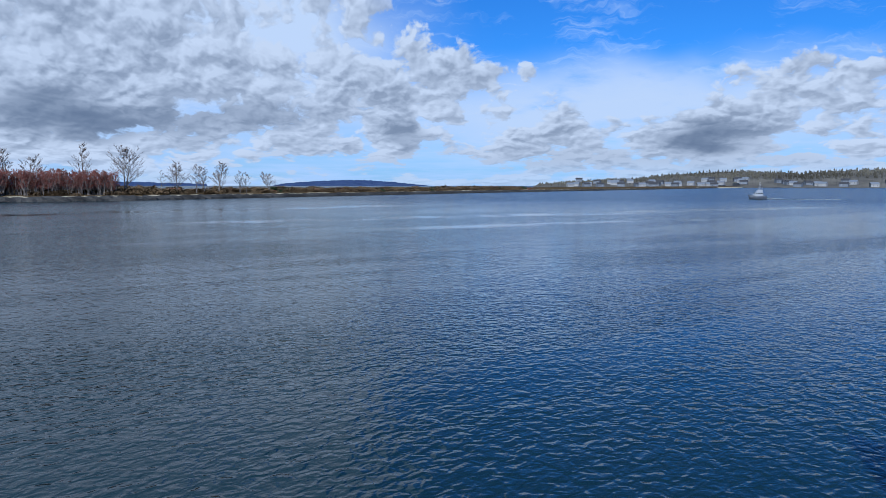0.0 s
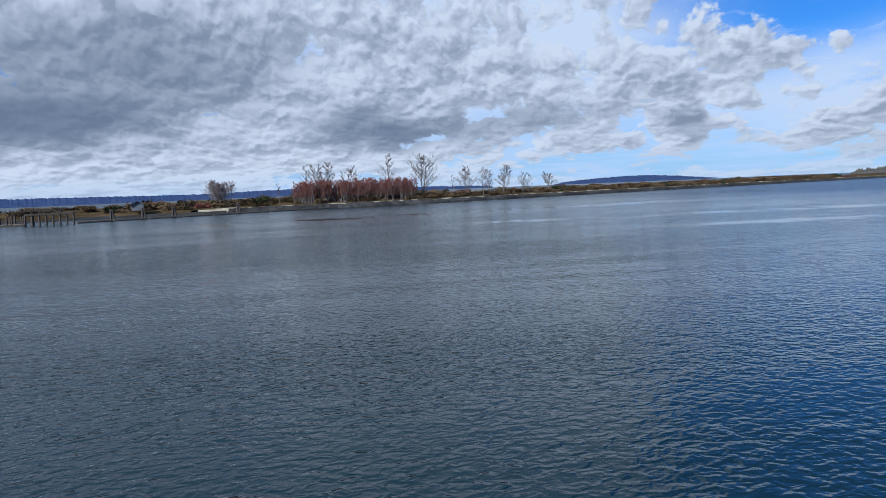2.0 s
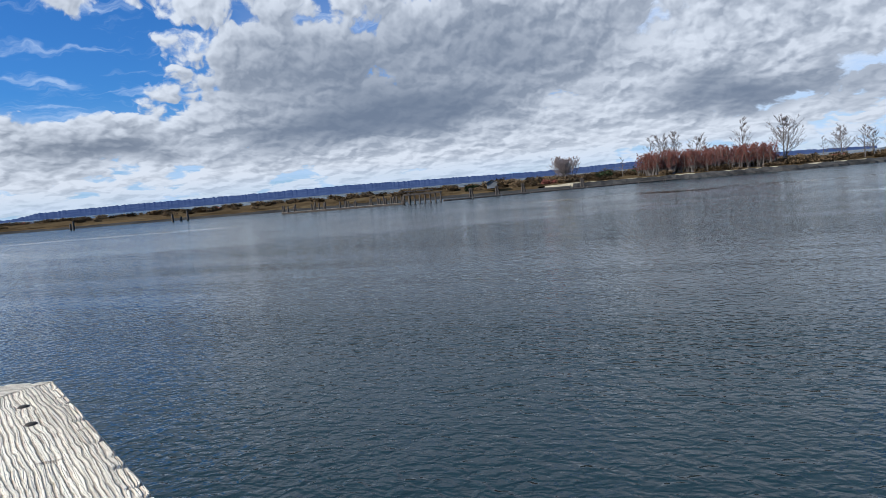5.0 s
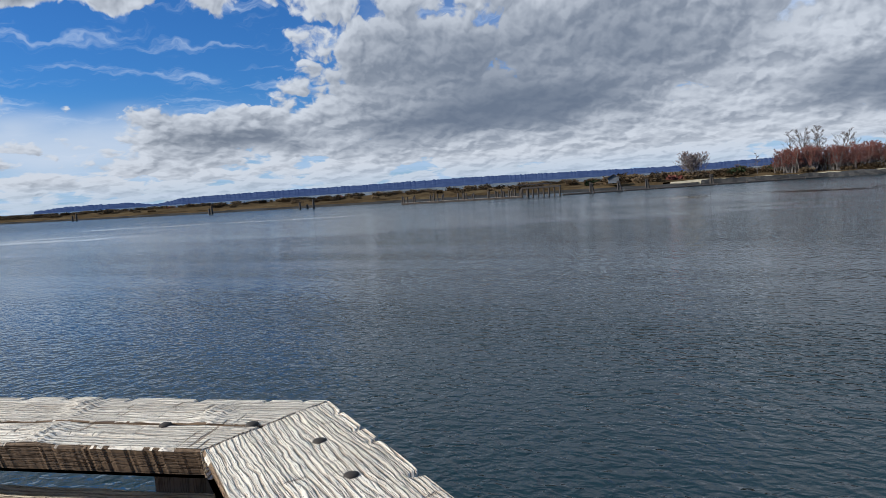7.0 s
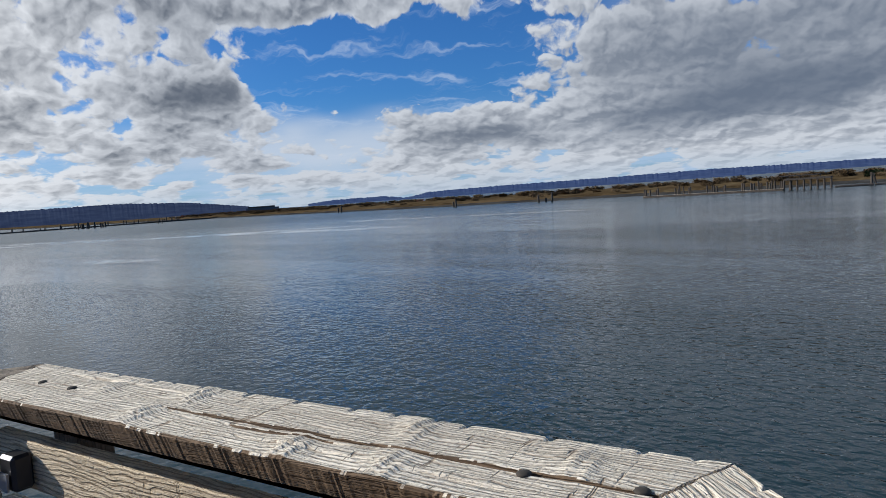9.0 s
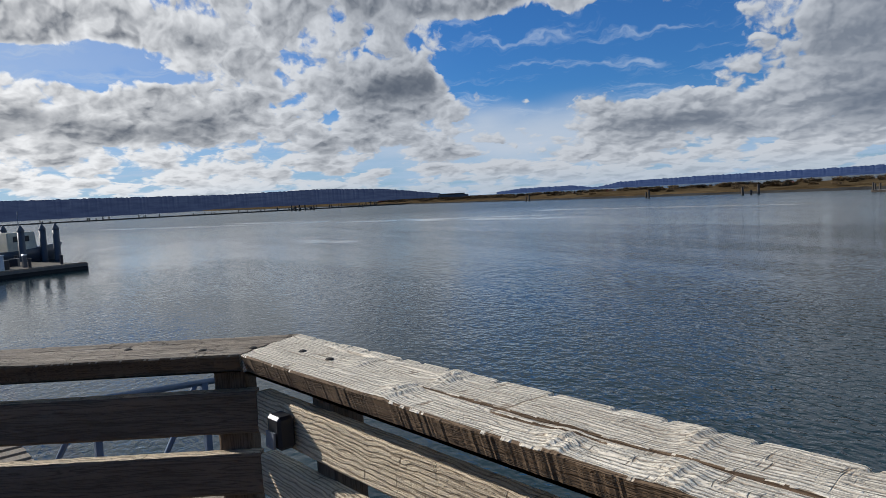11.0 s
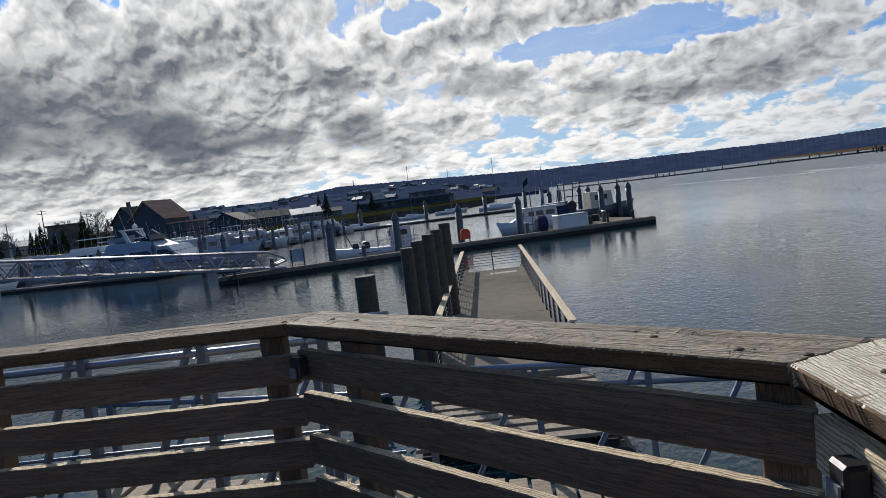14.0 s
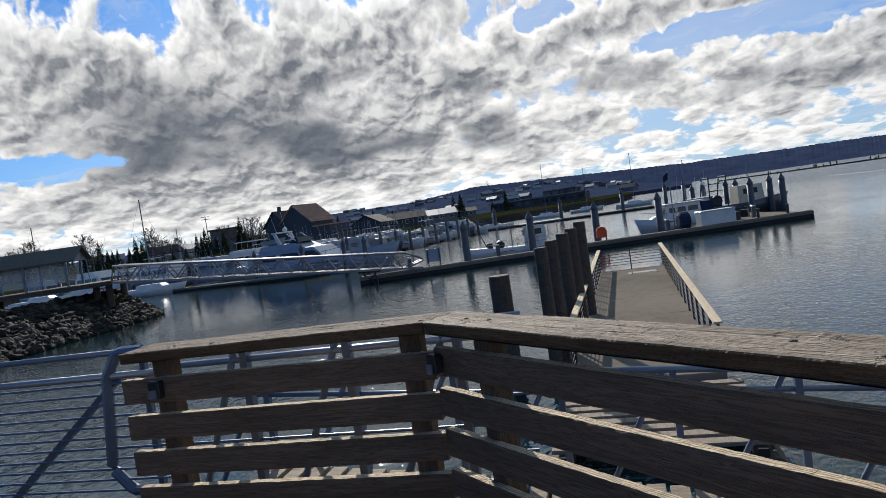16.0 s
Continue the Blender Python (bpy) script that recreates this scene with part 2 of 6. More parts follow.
def timber(name, pale, dark, rough=0.8, grain=1.0, wear=0.5, relief=0.0014, least=0.35, lines=0.0):
    """Weathered softwood, the grain along the object's x axis: raised grain lines, checks and stains."""
    m, n, p = material(name)
    pos = n.node("ShaderNodeTexCoord").outputs["Object"]
    r = n.node("ShaderNodeObjectInfo").outputs["Random"]
    shift = n.xyz(n.math("MULTIPLY", r, 17.0), n.math("MULTIPLY", r, 5.0), n.math("MULTIPLY", r, 9.0))
    pos = n.vec("ADD", pos, shift)
    wob = n.noise(n.vec("MULTIPLY", pos, (1.3, 6, 6)), 1.0, 3.0)
    stretched = n.vec("MULTIPLY", pos, (0.035, 1.0, 1.0))
    stretched = n.vec("ADD", stretched, n.xyz(0.0, n.math("MULTIPLY", wob, 0.035), n.math("MULTIPLY", wob, 0.02)))
    field = n.noise(stretched, 70.0 * grain, 2.0, 0.5, 0.5)
    rings = n.math("FRACT", n.math("MULTIPLY", field, 7.0))
    groove = n.ramp(n.math("ABSOLUTE", n.math("SUBTRACT", rings, 0.5)), 0.02, 0.26)
    coarse = n.noise(n.vec("MULTIPLY", pos, (0.8, 7, 7)), 1.5, 5.0, 0.6)
    checks = None
    if lines:
        px, py, pz = n.split(pos)
        bend = n.math("ADD", n.math("MULTIPLY", n.noise(n.vec("MULTIPLY", pos, (2.2, 9, 9)), 1.0, 3.0, 0.55), 5.0), n.math("MULTIPLY", n.noise(n.vec("MULTIPLY", pos, (14, 30, 30)), 1.0, 2.0), 1.3))
        phase = n.math("MULTIPLY_ADD", n.math("ADD", py, pz), lines, bend)
        stripe = n.math("MULTIPLY_ADD", n.math("SINE", n.math("MULTIPLY", phase, 6.2832)), 0.5, 0.5)
        groove = n.math("ADD", n.math("MULTIPLY", groove, 0.3), n.math("MULTIPLY", n.ramp(stripe, 0.05, 0.5), 0.7))
        checks = n.ramp(n.noise(n.vec("MULTIPLY", pos, (42, 7, 7)), 1.0, 3.0, 0.6, 0.6), 0.635, 0.70)
    cross = n.noise(n.vec("MULTIPLY", pos, (90, 9.0, 9.0)), 1.0, 3.0, 0.6)
    pits = n.ramp(n.noise(n.vec("MULTIPLY", pos, (0.35, 1, 1)), 260.0, 2.0), 0.30, 0.48)
    fade = n.ramp(coarse, 0.25, 0.6, least, 1.0)
    k = n.math("MULTIPLY", n.math("MULTIPLY_ADD", groove, 0.75, n.math("MULTIPLY", pits, 0.25)), fade)
    c = n.mix(k, tuple(dark) + (1,), tuple(pale) + (1,))
    c = n.mix(n.ramp(coarse, 0.56, 0.80, 0.0, wear), c, tuple(x * 0.6 for x in dark) + (1,))
    if checks is not None:
        c = n.mix(n.math("MULTIPLY", checks, 0.8), c, tuple(dark) + (1,))
        groove = n.math("SUBTRACT", groove, checks)
    n.put(p.inputs["Base Color"], c)
    p.inputs["Roughness"].default_value = rough
    p.inputs["Specular IOR Level"].default_value = 0.25
    b = n.node("ShaderNodeBump")
    n.put(b.inputs["Height"], n.math("ADD", n.math("ADD", groove, n.math("MULTIPLY", cross, 0.5)), n.math("MULTIPLY", pits, 0.4)))
    n.put(b.inputs["Strength"], 1.0)
    n.put(b.inputs["Distance"], relief)
    n.put(p.inputs["Normal"], b.outputs[0])
    return m


SLICKS = ((36, 210, 74, 74, 4.0), (0, 240, 82, 92, 4.5), (90, 20, 66, -160, 6.0), (62, -30, 52, -90, 3.0), (17, 90, 28, 70, 3.0), (120, 30, 130, -90, 7.0), (110, 60, 96, 140, 4.0))


def water_material():
    m, n, p = material("water")
    pos = n.node("ShaderNodeNewGeometry").outputs["Position"]
    x, y, z = n.split(pos)
    # short wind ripples, longer along their crests, over a slight chop
    q = n.xyz(x, n.math("MULTIPLY", y, 0.72), 0.0)
    fine = n.noise(q, 4.4, 1.4, 0.5, 0.5)
    micro = n.noise(n.vec("ADD", q, (5, 41, 0)), 9.0, 1.0, 0.5, 0.3)
    mid = n.noise(n.vec("ADD", q, (31, 7, 0)), 1.3, 1.0, 0.5, 0.3)
    swell = n.noise(q, 0.22, 2.0, 0.5)
    streak = n.noise(n.xyz(n.math("MULTIPLY", x, 0.30), n.math("MULTIPLY", y, 0.07), 0.0), 0.10, 4.0, 0.6, 1.5)
    calm = n.ramp(streak, 0.42, 0.56, 0.45, 1.05)
    # sheltered water behind the floats
    lee = n.math("MULTIPLY", n.ramp(x, 38.0, 2.0), n.ramp(y, 12.0, 34.0))
    calm = n.math("MULTIPLY", calm, n.math("MULTIPLY_ADD", lee, -0.72, 1.0))
    # smooth slicks left by passing boats
    slick = None
    wander = n.math("MULTIPLY", n.math("SUBTRACT", n.noise(pos, 0.03, 3.0), 0.5), 14.0)
    patchy = n.ramp(n.noise(pos, 0.09, 4.0, 0.6), 0.36, 0.56)
    for ax, ay, bx, by, wide in SLICKS:
        lx, ly = bx - ax, by - ay
        ll = math.hypot(lx, ly)
        px, py = n.math("SUBTRACT", x, ax), n.math("SUBTRACT", y, ay)
        side = n.math("ADD", n.math("ADD", n.math("MULTIPLY", px, -ly / ll), n.math("MULTIPLY", py, lx / ll)), wander)
        run = n.math("ADD", n.math("MULTIPLY", px, lx / ll / ll), n.math("MULTIPLY", py, ly / ll / ll))
        k = n.math("MULTIPLY", n.ramp(n.math("ABSOLUTE", side), wide, wide * 0.3, 0.0, 1.0), n.math("MULTIPLY", n.ramp(run, 0.0, 0.2), n.ramp(run, 1.0, 0.8)))
        slick = k if slick is None else n.math("MAXIMUM", slick, k)
    slick = n.math("MULTIPLY", slick, patchy)
    calm = n.math("MULTIPLY", calm, n.math("MULTIPLY_ADD", slick, -0.85, 1.0))
    h = n.math("ADD", n.math("MULTIPLY_ADD", fine, 0.064, n.math("MULTIPLY", mid, 0.045)), n.math("MULTIPLY_ADD", micro, 0.012, n.math("MULTIPLY", swell, 0.06)))
    b = n.node("ShaderNodeBump")
    n.put(b.inputs["Height"], h)
    n.put(b.inputs["Strength"], calm)
    n.put(b.inputs["Distance"], 1.0)
    n.put(p.inputs["Normal"], b.outputs[0])
    silt = n.noise(pos, 0.02, 3.0)
    n.put(p.inputs["Base Color"], n.mix(silt, (0.005, 0.019, 0.026, 1), (0.008, 0.025, 0.030, 1)))
    out_far = n.vec("LENGTH", n.xyz(x, y, 0.0))
    n.put(p.inputs["Roughness"], n.math("MULTIPLY", n.ramp(out_far, 40.0, 220.0, 0.03, 0.27, smooth=False), n.math("MULTIPLY_ADD", slick, -0.7, 1.0)))
    p.inputs["IOR"].default_value = 1.33
    return m


M_WATER = water_material()
# cap timbers: pale for A and B; brown D darkened in colour as backlit
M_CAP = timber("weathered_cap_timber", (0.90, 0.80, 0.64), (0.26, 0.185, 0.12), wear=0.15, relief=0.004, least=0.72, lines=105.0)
M_CAP_BROWN = timber("backlit_brown_cap_timber", (0.25, 0.187, 0.138), (0.06, 0.042, 0.03), wear=0.4, relief=0.005, lines=95.0)
# sunlight put into the rail colours: bleached pale where lit, brown where shaded
M_RAIL = timber("brown_shaded_rail_timber", (0.245, 0.17, 0.112), (0.13, 0.087, 0.055), wear=0.45, relief=0.002)
M_RAIL_PALE = timber("bleached_sunlit_rail_timber", (0.80, 0.66, 0.46), (0.24, 0.165, 0.10), wear=0.15, relief=0.004, least=0.7, lines=80.0)
M_POST = timber("post_timber", (0.17, 0.12, 0.082), (0.075, 0.05, 0.033))
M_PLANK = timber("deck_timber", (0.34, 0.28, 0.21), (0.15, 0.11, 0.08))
# darker copy of the deck timber, so less light bounces onto the rails
M_DECK = timber("low_bounce_deck_timber", (0.13, 0.105, 0.08), (0.06, 0.045, 0.034))
M_PILEWOOD = timber("old_pile_timber", (0.105, 0.085, 0.068), (0.035, 0.03, 0.026), grain=0.4)
# near-black brown: the shade inside deep cap cracks, painted as colour
M_CRACK_SHADE = timber("shaded_crack_timber", (0.05, 0.033, 0.02), (0.02, 0.013, 0.009))
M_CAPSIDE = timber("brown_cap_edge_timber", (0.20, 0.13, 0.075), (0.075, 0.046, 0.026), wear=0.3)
M_BOLT = plain("galvanised_bolt", (0.07, 0.06, 0.05), 0.7, 0.2, stain=(0.14, 0.08, 0.05))
M_STEELPILE = plain("grey_steel_pile", (0.07, 0.08, 0.095), 0.6, 0.1, scale=1.5, stain=(0.05, 0.045, 0.045))
# tan cap of run C, its backlit darkness likewise in the colour
M_CAP_MID = timber("backlit_tan_cap_timber", (0.47, 0.385, 0.29), (0.085, 0.06, 0.041), wear=0.4, relief=0.005, lines=100.0)
M_CONC = plain("concrete_deck", (0.19, 0.168, 0.14), 0.9, scale=1.0, bump=0.2, stain=(0.14, 0.122, 0.10))
M_FLOATSIDE = plain("black_float_side", (0.035, 0.032, 0.03), 0.8)
M_BLACK = plain("black_metal", (0.03, 0.03, 0.035), 0.45, 0.4)
M_GALV = plain("galvanised_rail", (0.30, 0.33, 0.38), 0.38, 0.8, scale=4)
M_BLUESTEEL = plain("blue_grey_painted_steel", (0.13, 0.17, 0.24), 0.4, 0.5, scale=4, vary=0.12)
M_ALU = plain("bare_aluminium", (0.18, 0.20, 0.24), 0.5, 0.25)
M_WHITE = plain("white_gelcoat", (0.60, 0.61, 0.61), 0.3, vary=0.08, stain=(0.40, 0.39, 0.37))
M_GLASS = plain("dark_window_glass", (0.015, 0.018, 0.022), 0.06, vary=0.05)
M_ROCK = plain("riprap_stone", (0.040, 0.039, 0.036), 0.85, scale=4.0, vary=0.4, bump=0.6, stain=(0.045, 0.072, 0.018), random_tint=0.6)
# dark tone of the added walls that block light from behind
M_BLOCKER = plain("dark_light_blocker", (0.045, 0.036, 0.028), 0.85, scale=1.0, vary=0.3)
M_RIPRAP = plain("dark_wet_stones", (0.05, 0.048, 0.045), 0.9, scale=0.6, vary=0.5)
M_SAND = plain("pale_beach_sand", (0.42, 0.36, 0.25), 0.95, scale=0.3, vary=0.3, stain=(0.14, 0.11, 0.06))
M_SPIT = plain("dry_grass_and_scrub_soil", (0.085, 0.058, 0.030), 0.95, scale=0.25, vary=0.5, stain=(0.17, 0.13, 0.07))
M_BARK = plain("grey_bark", (0.19, 0.165, 0.145), 0.95, scale=1.0, vary=0.3)
M_TWIG = plain("bare_twigs", (0.17, 0.14, 0.125), 0.95, scale=0.6, vary=0.3)
M_REDTWIG = plain("reddish_twigs", (0.25, 0.095, 0.075), 0.95, scale=0.6, vary=0.35)
M_PALETWIG = plain("pale_pinkish_twigs", (0.33, 0.27, 0.25), 0.95, scale=0.6, vary=0.25)
M_SCRUB = plain("brown_scrub", (0.095, 0.066, 0.038), 0.95, scale=0.3, vary=0.45, random_tint=0.3)
M_EVERGREEN = plain("dark_evergreen", (0.035, 0.05, 0.025), 0.95, scale=0.4, vary=0.4)
M_RED = plain("red_fabric", (0.62, 0.10, 0.05), 0.7)


# far hills: the haze of distance is put in as faint blue emission
def ridge_material(name, colour, haze_glow):
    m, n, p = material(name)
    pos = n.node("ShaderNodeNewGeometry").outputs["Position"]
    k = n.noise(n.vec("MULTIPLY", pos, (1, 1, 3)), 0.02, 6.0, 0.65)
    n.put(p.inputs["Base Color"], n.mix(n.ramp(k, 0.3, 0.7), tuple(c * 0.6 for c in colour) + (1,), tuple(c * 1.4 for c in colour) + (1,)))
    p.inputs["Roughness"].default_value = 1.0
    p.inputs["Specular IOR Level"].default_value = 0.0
    n.put(p.inputs["Emission Color"], tuple(haze_glow) + (1,))
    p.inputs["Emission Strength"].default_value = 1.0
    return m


M_RIDGE_BLUE = ridge_material("hazy_blue_ridge", (0.03, 0.04, 0.06), (0.020, 0.036, 0.105))
M_RIDGE_LEFT = ridge_material("hazy_wooded_ridge", (0.022, 0.028, 0.036), (0.014, 0.022, 0.058))
M_RIDGE_WOOD = ridge_material("hazy_wooded_hill", (0.10, 0.09, 0.07), (0.020, 0.022, 0.030))


# ---------------------------------------------------------------- mesh helpers
def mesh_of(bm, name, mats, smooth=False):
    me = bpy.data.meshes.new(name)
    bm.normal_update()
    bm.to_mesh(me)
    bm.free()
    for m in mats if isinstance(mats, (list, tuple)) else [mats]:
        me.materials.append(m)
    if smooth:
        me.polygons.foreach_set("use_smooth", [True] * len(me.polygons))
    return me


def part(name, bm, mat, parent=None, label="", at=None, smooth=False):
    """Links a bmesh as one mesh object, as a part under a thing or a thing of its own."""
    ob = new(name, mesh_of(bm, name, mat, smooth))
    if at is not None:
        ob.matrix_basis = at
    if parent is not None:
        ob.parent = parent
    if label:
        ob["label"] = label
    return ob


def share(name, me, parent, at, label=""):
    ob = new(name, me)
    ob.parent = parent
    ob.matrix_basis = at
    if label:
        ob["label"] = label
    return ob


def thing(name, at, label, category, group="", kind=""):
    ob = new(name)
    ob.matrix_basis = at
    ob.empty_display_size = 0.2
    return tagged(ob, label, category, group, kind)


def box(bm, x0, x1, y0, y1, z0, z1, bevel=0.0, m=None):
    r = bmesh.ops.create_cube(bm, size=1.0)
    vs = r["verts"]
    bmesh.ops.scale(bm, verts=vs, vec=(x1 - x0, y1 - y0, z1 - z0))
    bmesh.ops.translate(bm, verts=vs, vec=((x0 + x1) / 2, (y0 + y1) / 2, (z0 + z1) / 2))
    if bevel:
        es = list({e for v in vs for e in v.link_edges})
        g = bmesh.ops.bevel(bm, geom=es, offset=bevel, segments=1, affect="EDGES")
        vs = list({v for f in g["faces"] for v in f.verts} | {v for v in vs if v.is_valid})
    if m is not None:
        bmesh.ops.transform(bm, matrix=m, verts=vs)
    return vs


def boxm(*a, **k):
    bm = bmesh.new()
    box(bm, *a, **k)
    return bm


def tube(bm, pts, radii, sides=8, cap=True):
    """A round bar along a line of points."""
    rings = []
    n = len(pts)
    pts = [Vector(p) for p in pts]
    radii = radii if isinstance(radii, (list, tuple)) else [radii] * n
    for i, p in enumerate(pts):
        d = (pts[min(i + 1, n - 1)] - pts[max(i - 1, 0)]).normalized()
        ref = Vector((0, 0, 1)) if abs(d.z) < 0.9 else Vector((1, 0, 0))
        a = d.cross(ref).normalized()
        b = d.cross(a)
        rings.append([bm.verts.new(p + radii[i] * (a * math.cos(2 * math.pi * k / sides) + b * math.sin(2 * math.pi * k / sides))) for k in range(sides)])
    for r, s in zip(rings, rings[1:]):
        for k in range(sides):
            bm.faces.new((r[k], r[(k + 1) % sides], s[(k + 1) % sides], s[k]))
    if cap and sides > 2:
        bm.faces.new(rings[0][::-1])
        bm.faces.new(rings[-1])
    return bm


def tubem(pts, radii, sides=8):
    return tube(bmesh.new(), pts, radii, sides)


def along(a, b, z=None):
    """A pose at a with its x axis towards b, and the length."""
    a, b = Vector(a), Vector(b)
    d = b - a
    m = Matrix.Translation(a) @ d.to_track_quat("X", "Z").to_matrix().to_4x4()
    return m, d.length


# ---------------------------------------------------------------- water
bm = bmesh.new()
bmesh.ops.create_circle(bm, cap_ends=True, radius=4600, segments=128)
tagged(part("water", bm, M_WATER), "wide grey-blue tidal river with small wind ripples", "water", kind="structure")
bm = boxm(-4600, 4600, -4600, 4600, -9, -8)
tagged(part("ground", bm, M_SAND), "sandy river bed far under the water", "ground", kind="structure")

# ---------------------------------------------------------------- far ridges
def ridge(name, rows, dist, mat, label, rough=2.0, depth=600, seed=3, step=0.12):
    """A long hill seen from the water: rows of bearing and height angle of its skyline."""
    bm = bmesh.new()
    rng = random.Random(seed)
    a0, a1 = rows[0][0], rows[-1][0]
    n = int(abs(a1 - a0) / step)
    front, mid, crest, back = [], [], [], []
    azs = [r[0] for r in rows]
    els = [r[1] for r in rows]
    sgn = 1 if a1 > a0 else -1
    for i in range(n + 1):
        a = a0 + (a1 - a0) * i / n
        e = float(np.interp(a * sgn, [x * sgn for x in azs], els))
        z = 4.6 + math.tan(radians(e)) * dist
        z = max(z, 0.0) + (rng.random() - 0.3) * rough
        front.append(bm.verts.new(far(a, dist - depth * 0.4, -1)))
        mid.append(bm.verts.new(far(a, dist - depth * 0.25, max(0.5, z * 0.45))))
        crest.append(bm.verts.new(far(a, dist, z)))
        back.append(bm.verts.new(far(a, dist + depth * 0.5, -1)))
    for r, s in ((front, mid), (mid, crest), (crest, back)):
        for i in range(n):
            bm.faces.new((r[i], r[i + 1], s[i + 1], s[i]))
    return tagged(part(name, bm, mat), label, "hill", kind="structure")


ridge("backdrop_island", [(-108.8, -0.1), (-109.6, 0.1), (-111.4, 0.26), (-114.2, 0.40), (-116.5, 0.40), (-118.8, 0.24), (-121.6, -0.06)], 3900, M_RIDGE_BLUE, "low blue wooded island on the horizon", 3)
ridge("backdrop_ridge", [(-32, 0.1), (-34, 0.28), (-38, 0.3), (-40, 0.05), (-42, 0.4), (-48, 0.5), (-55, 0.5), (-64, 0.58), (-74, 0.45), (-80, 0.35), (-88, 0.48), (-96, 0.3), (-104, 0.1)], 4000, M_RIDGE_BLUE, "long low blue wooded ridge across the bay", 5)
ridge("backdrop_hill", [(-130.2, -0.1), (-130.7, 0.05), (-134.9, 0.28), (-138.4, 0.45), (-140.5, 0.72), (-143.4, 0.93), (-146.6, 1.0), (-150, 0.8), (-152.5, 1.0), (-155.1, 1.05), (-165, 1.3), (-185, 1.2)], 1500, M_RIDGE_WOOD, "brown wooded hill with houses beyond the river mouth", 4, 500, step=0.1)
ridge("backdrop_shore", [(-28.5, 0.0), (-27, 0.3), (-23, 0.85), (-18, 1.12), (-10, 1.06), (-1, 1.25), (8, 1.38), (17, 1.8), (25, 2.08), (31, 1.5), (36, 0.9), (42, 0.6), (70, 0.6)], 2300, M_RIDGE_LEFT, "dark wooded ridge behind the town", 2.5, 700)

# ---------------------------------------------------------------- the spit across the river
SHORE = [(-2450, 1180), (-1200, 700), (-514, 417), (-246, 310), (-109, 246), (-42, 214), (0, 212), (60, 206), (110, 198), (212, 192), (330, 205), (420, 215), (600, 232), (900, 215), (1500, 250), (2300, 330)]


def shore_x(y):
    return float(np.interp(y, [s[0] for s in SHORE], [s[1] for s in SHORE]))


def strip(name, offs, mat, label, y0, y1, step, jitter=0.15, seed=1):
    bm = bmesh.new()
    rng = random.Random(seed)
    rows = []
    y = y0
    while y <= y1:
        x = shore_x(y)
        rows.append([bm.verts.new((x + o + rng.uniform(-jitter, jitter) * 2, y, z + rng.uniform(-jitter, jitter))) for o, z in offs])
        y += step
    for r, s in zip(rows, rows[1:]):
        for i in range(len(offs) - 1):
            bm.faces.new((r[i], r[i + 1], s[i + 1], s[i]))
    return tagged(part(name, bm, mat), label, "shore", kind="structure")


strip("ground_spit", [(4.2, 1.25), (8, 1.55), (16, 1.9), (30, 2.5), (60, 2.6), (95, 2.2), (125, -1)], M_SPIT, "low spit of dry grass and scrub across the river", -2450, 2300, 6.0, 0.12)
strip("ground_beach", [(-1.0, -1.0), (1.5, 0.45), (3.2, 1.15), (5.4, 1.42), (6.4, 1.1)], M_SAND, "pale sandy bank along the spit", -2450, 30, 3.0, 0.14, 4)
strip("ground_marsh", [(-1.0, -1.0), (1.5, 0.45), (3.2, 1.0), (5.4, 1.42), (6.4, 1.1)], M_SPIT, "dry marsh grass edge along the spit", 30, 2300, 5.0, 0.14, 7)
strip("ground_revetment", [(-1.5, -1.0), (-0.6, 0.55), (1.2, 1.15), (2.4, 1.38), (3.0, 0.9)], M_RIPRAP, "dark stone revetment along the spit", -900, 20, 1.2, 0.22, 5)
strip("ground_mudflat", [(-4.0, -0.6), (-2.2, 0.12), (0.5, 0.42), (2.2, 0.75), (3.0, 0.3)], M_RIPRAP, "dark wet mud edge along the spit", 20, 1400, 2.5, 0.1, 6)

# ---------------------------------------------------------------- the viewing platform's rail
def vec2(a):
    return Vector((math.cos(radians(a)), math.sin(radians(a)), 0.0))


CAP_Z, DECK_Z, CAP_W, CAP_T, RAIL_T = 4.157, 3.05, 0.262, 0.052, 0.045
C1, C2, C3 = Vector((0.962, 0.047, 0)), Vector((0.520, 1.912, 0)), Vector((-1.420, 2.925, 0))
DIR_B = math.degrees(math.atan2(*(C2 - C1).yx))
DIR_C = math.degrees(math.atan2(*(C3 - C2).yx))
DIR_A, DIR_D = 54.2, 194.0
C0, C4 = C1 - vec2(DIR_A) * 2.9, C3 + vec2(DIR_D) * 1.71
RUNS = [("A", C0, C1, DIR_A), ("B", C1, C2, DIR_B), ("C", C2, C3, DIR_C), ("D", C3, C4, DIR_D)]
RAIL_TOPS = (4.035, 3.848, 3.661, 3.474, 3.287)
RAIL_H = 0.128


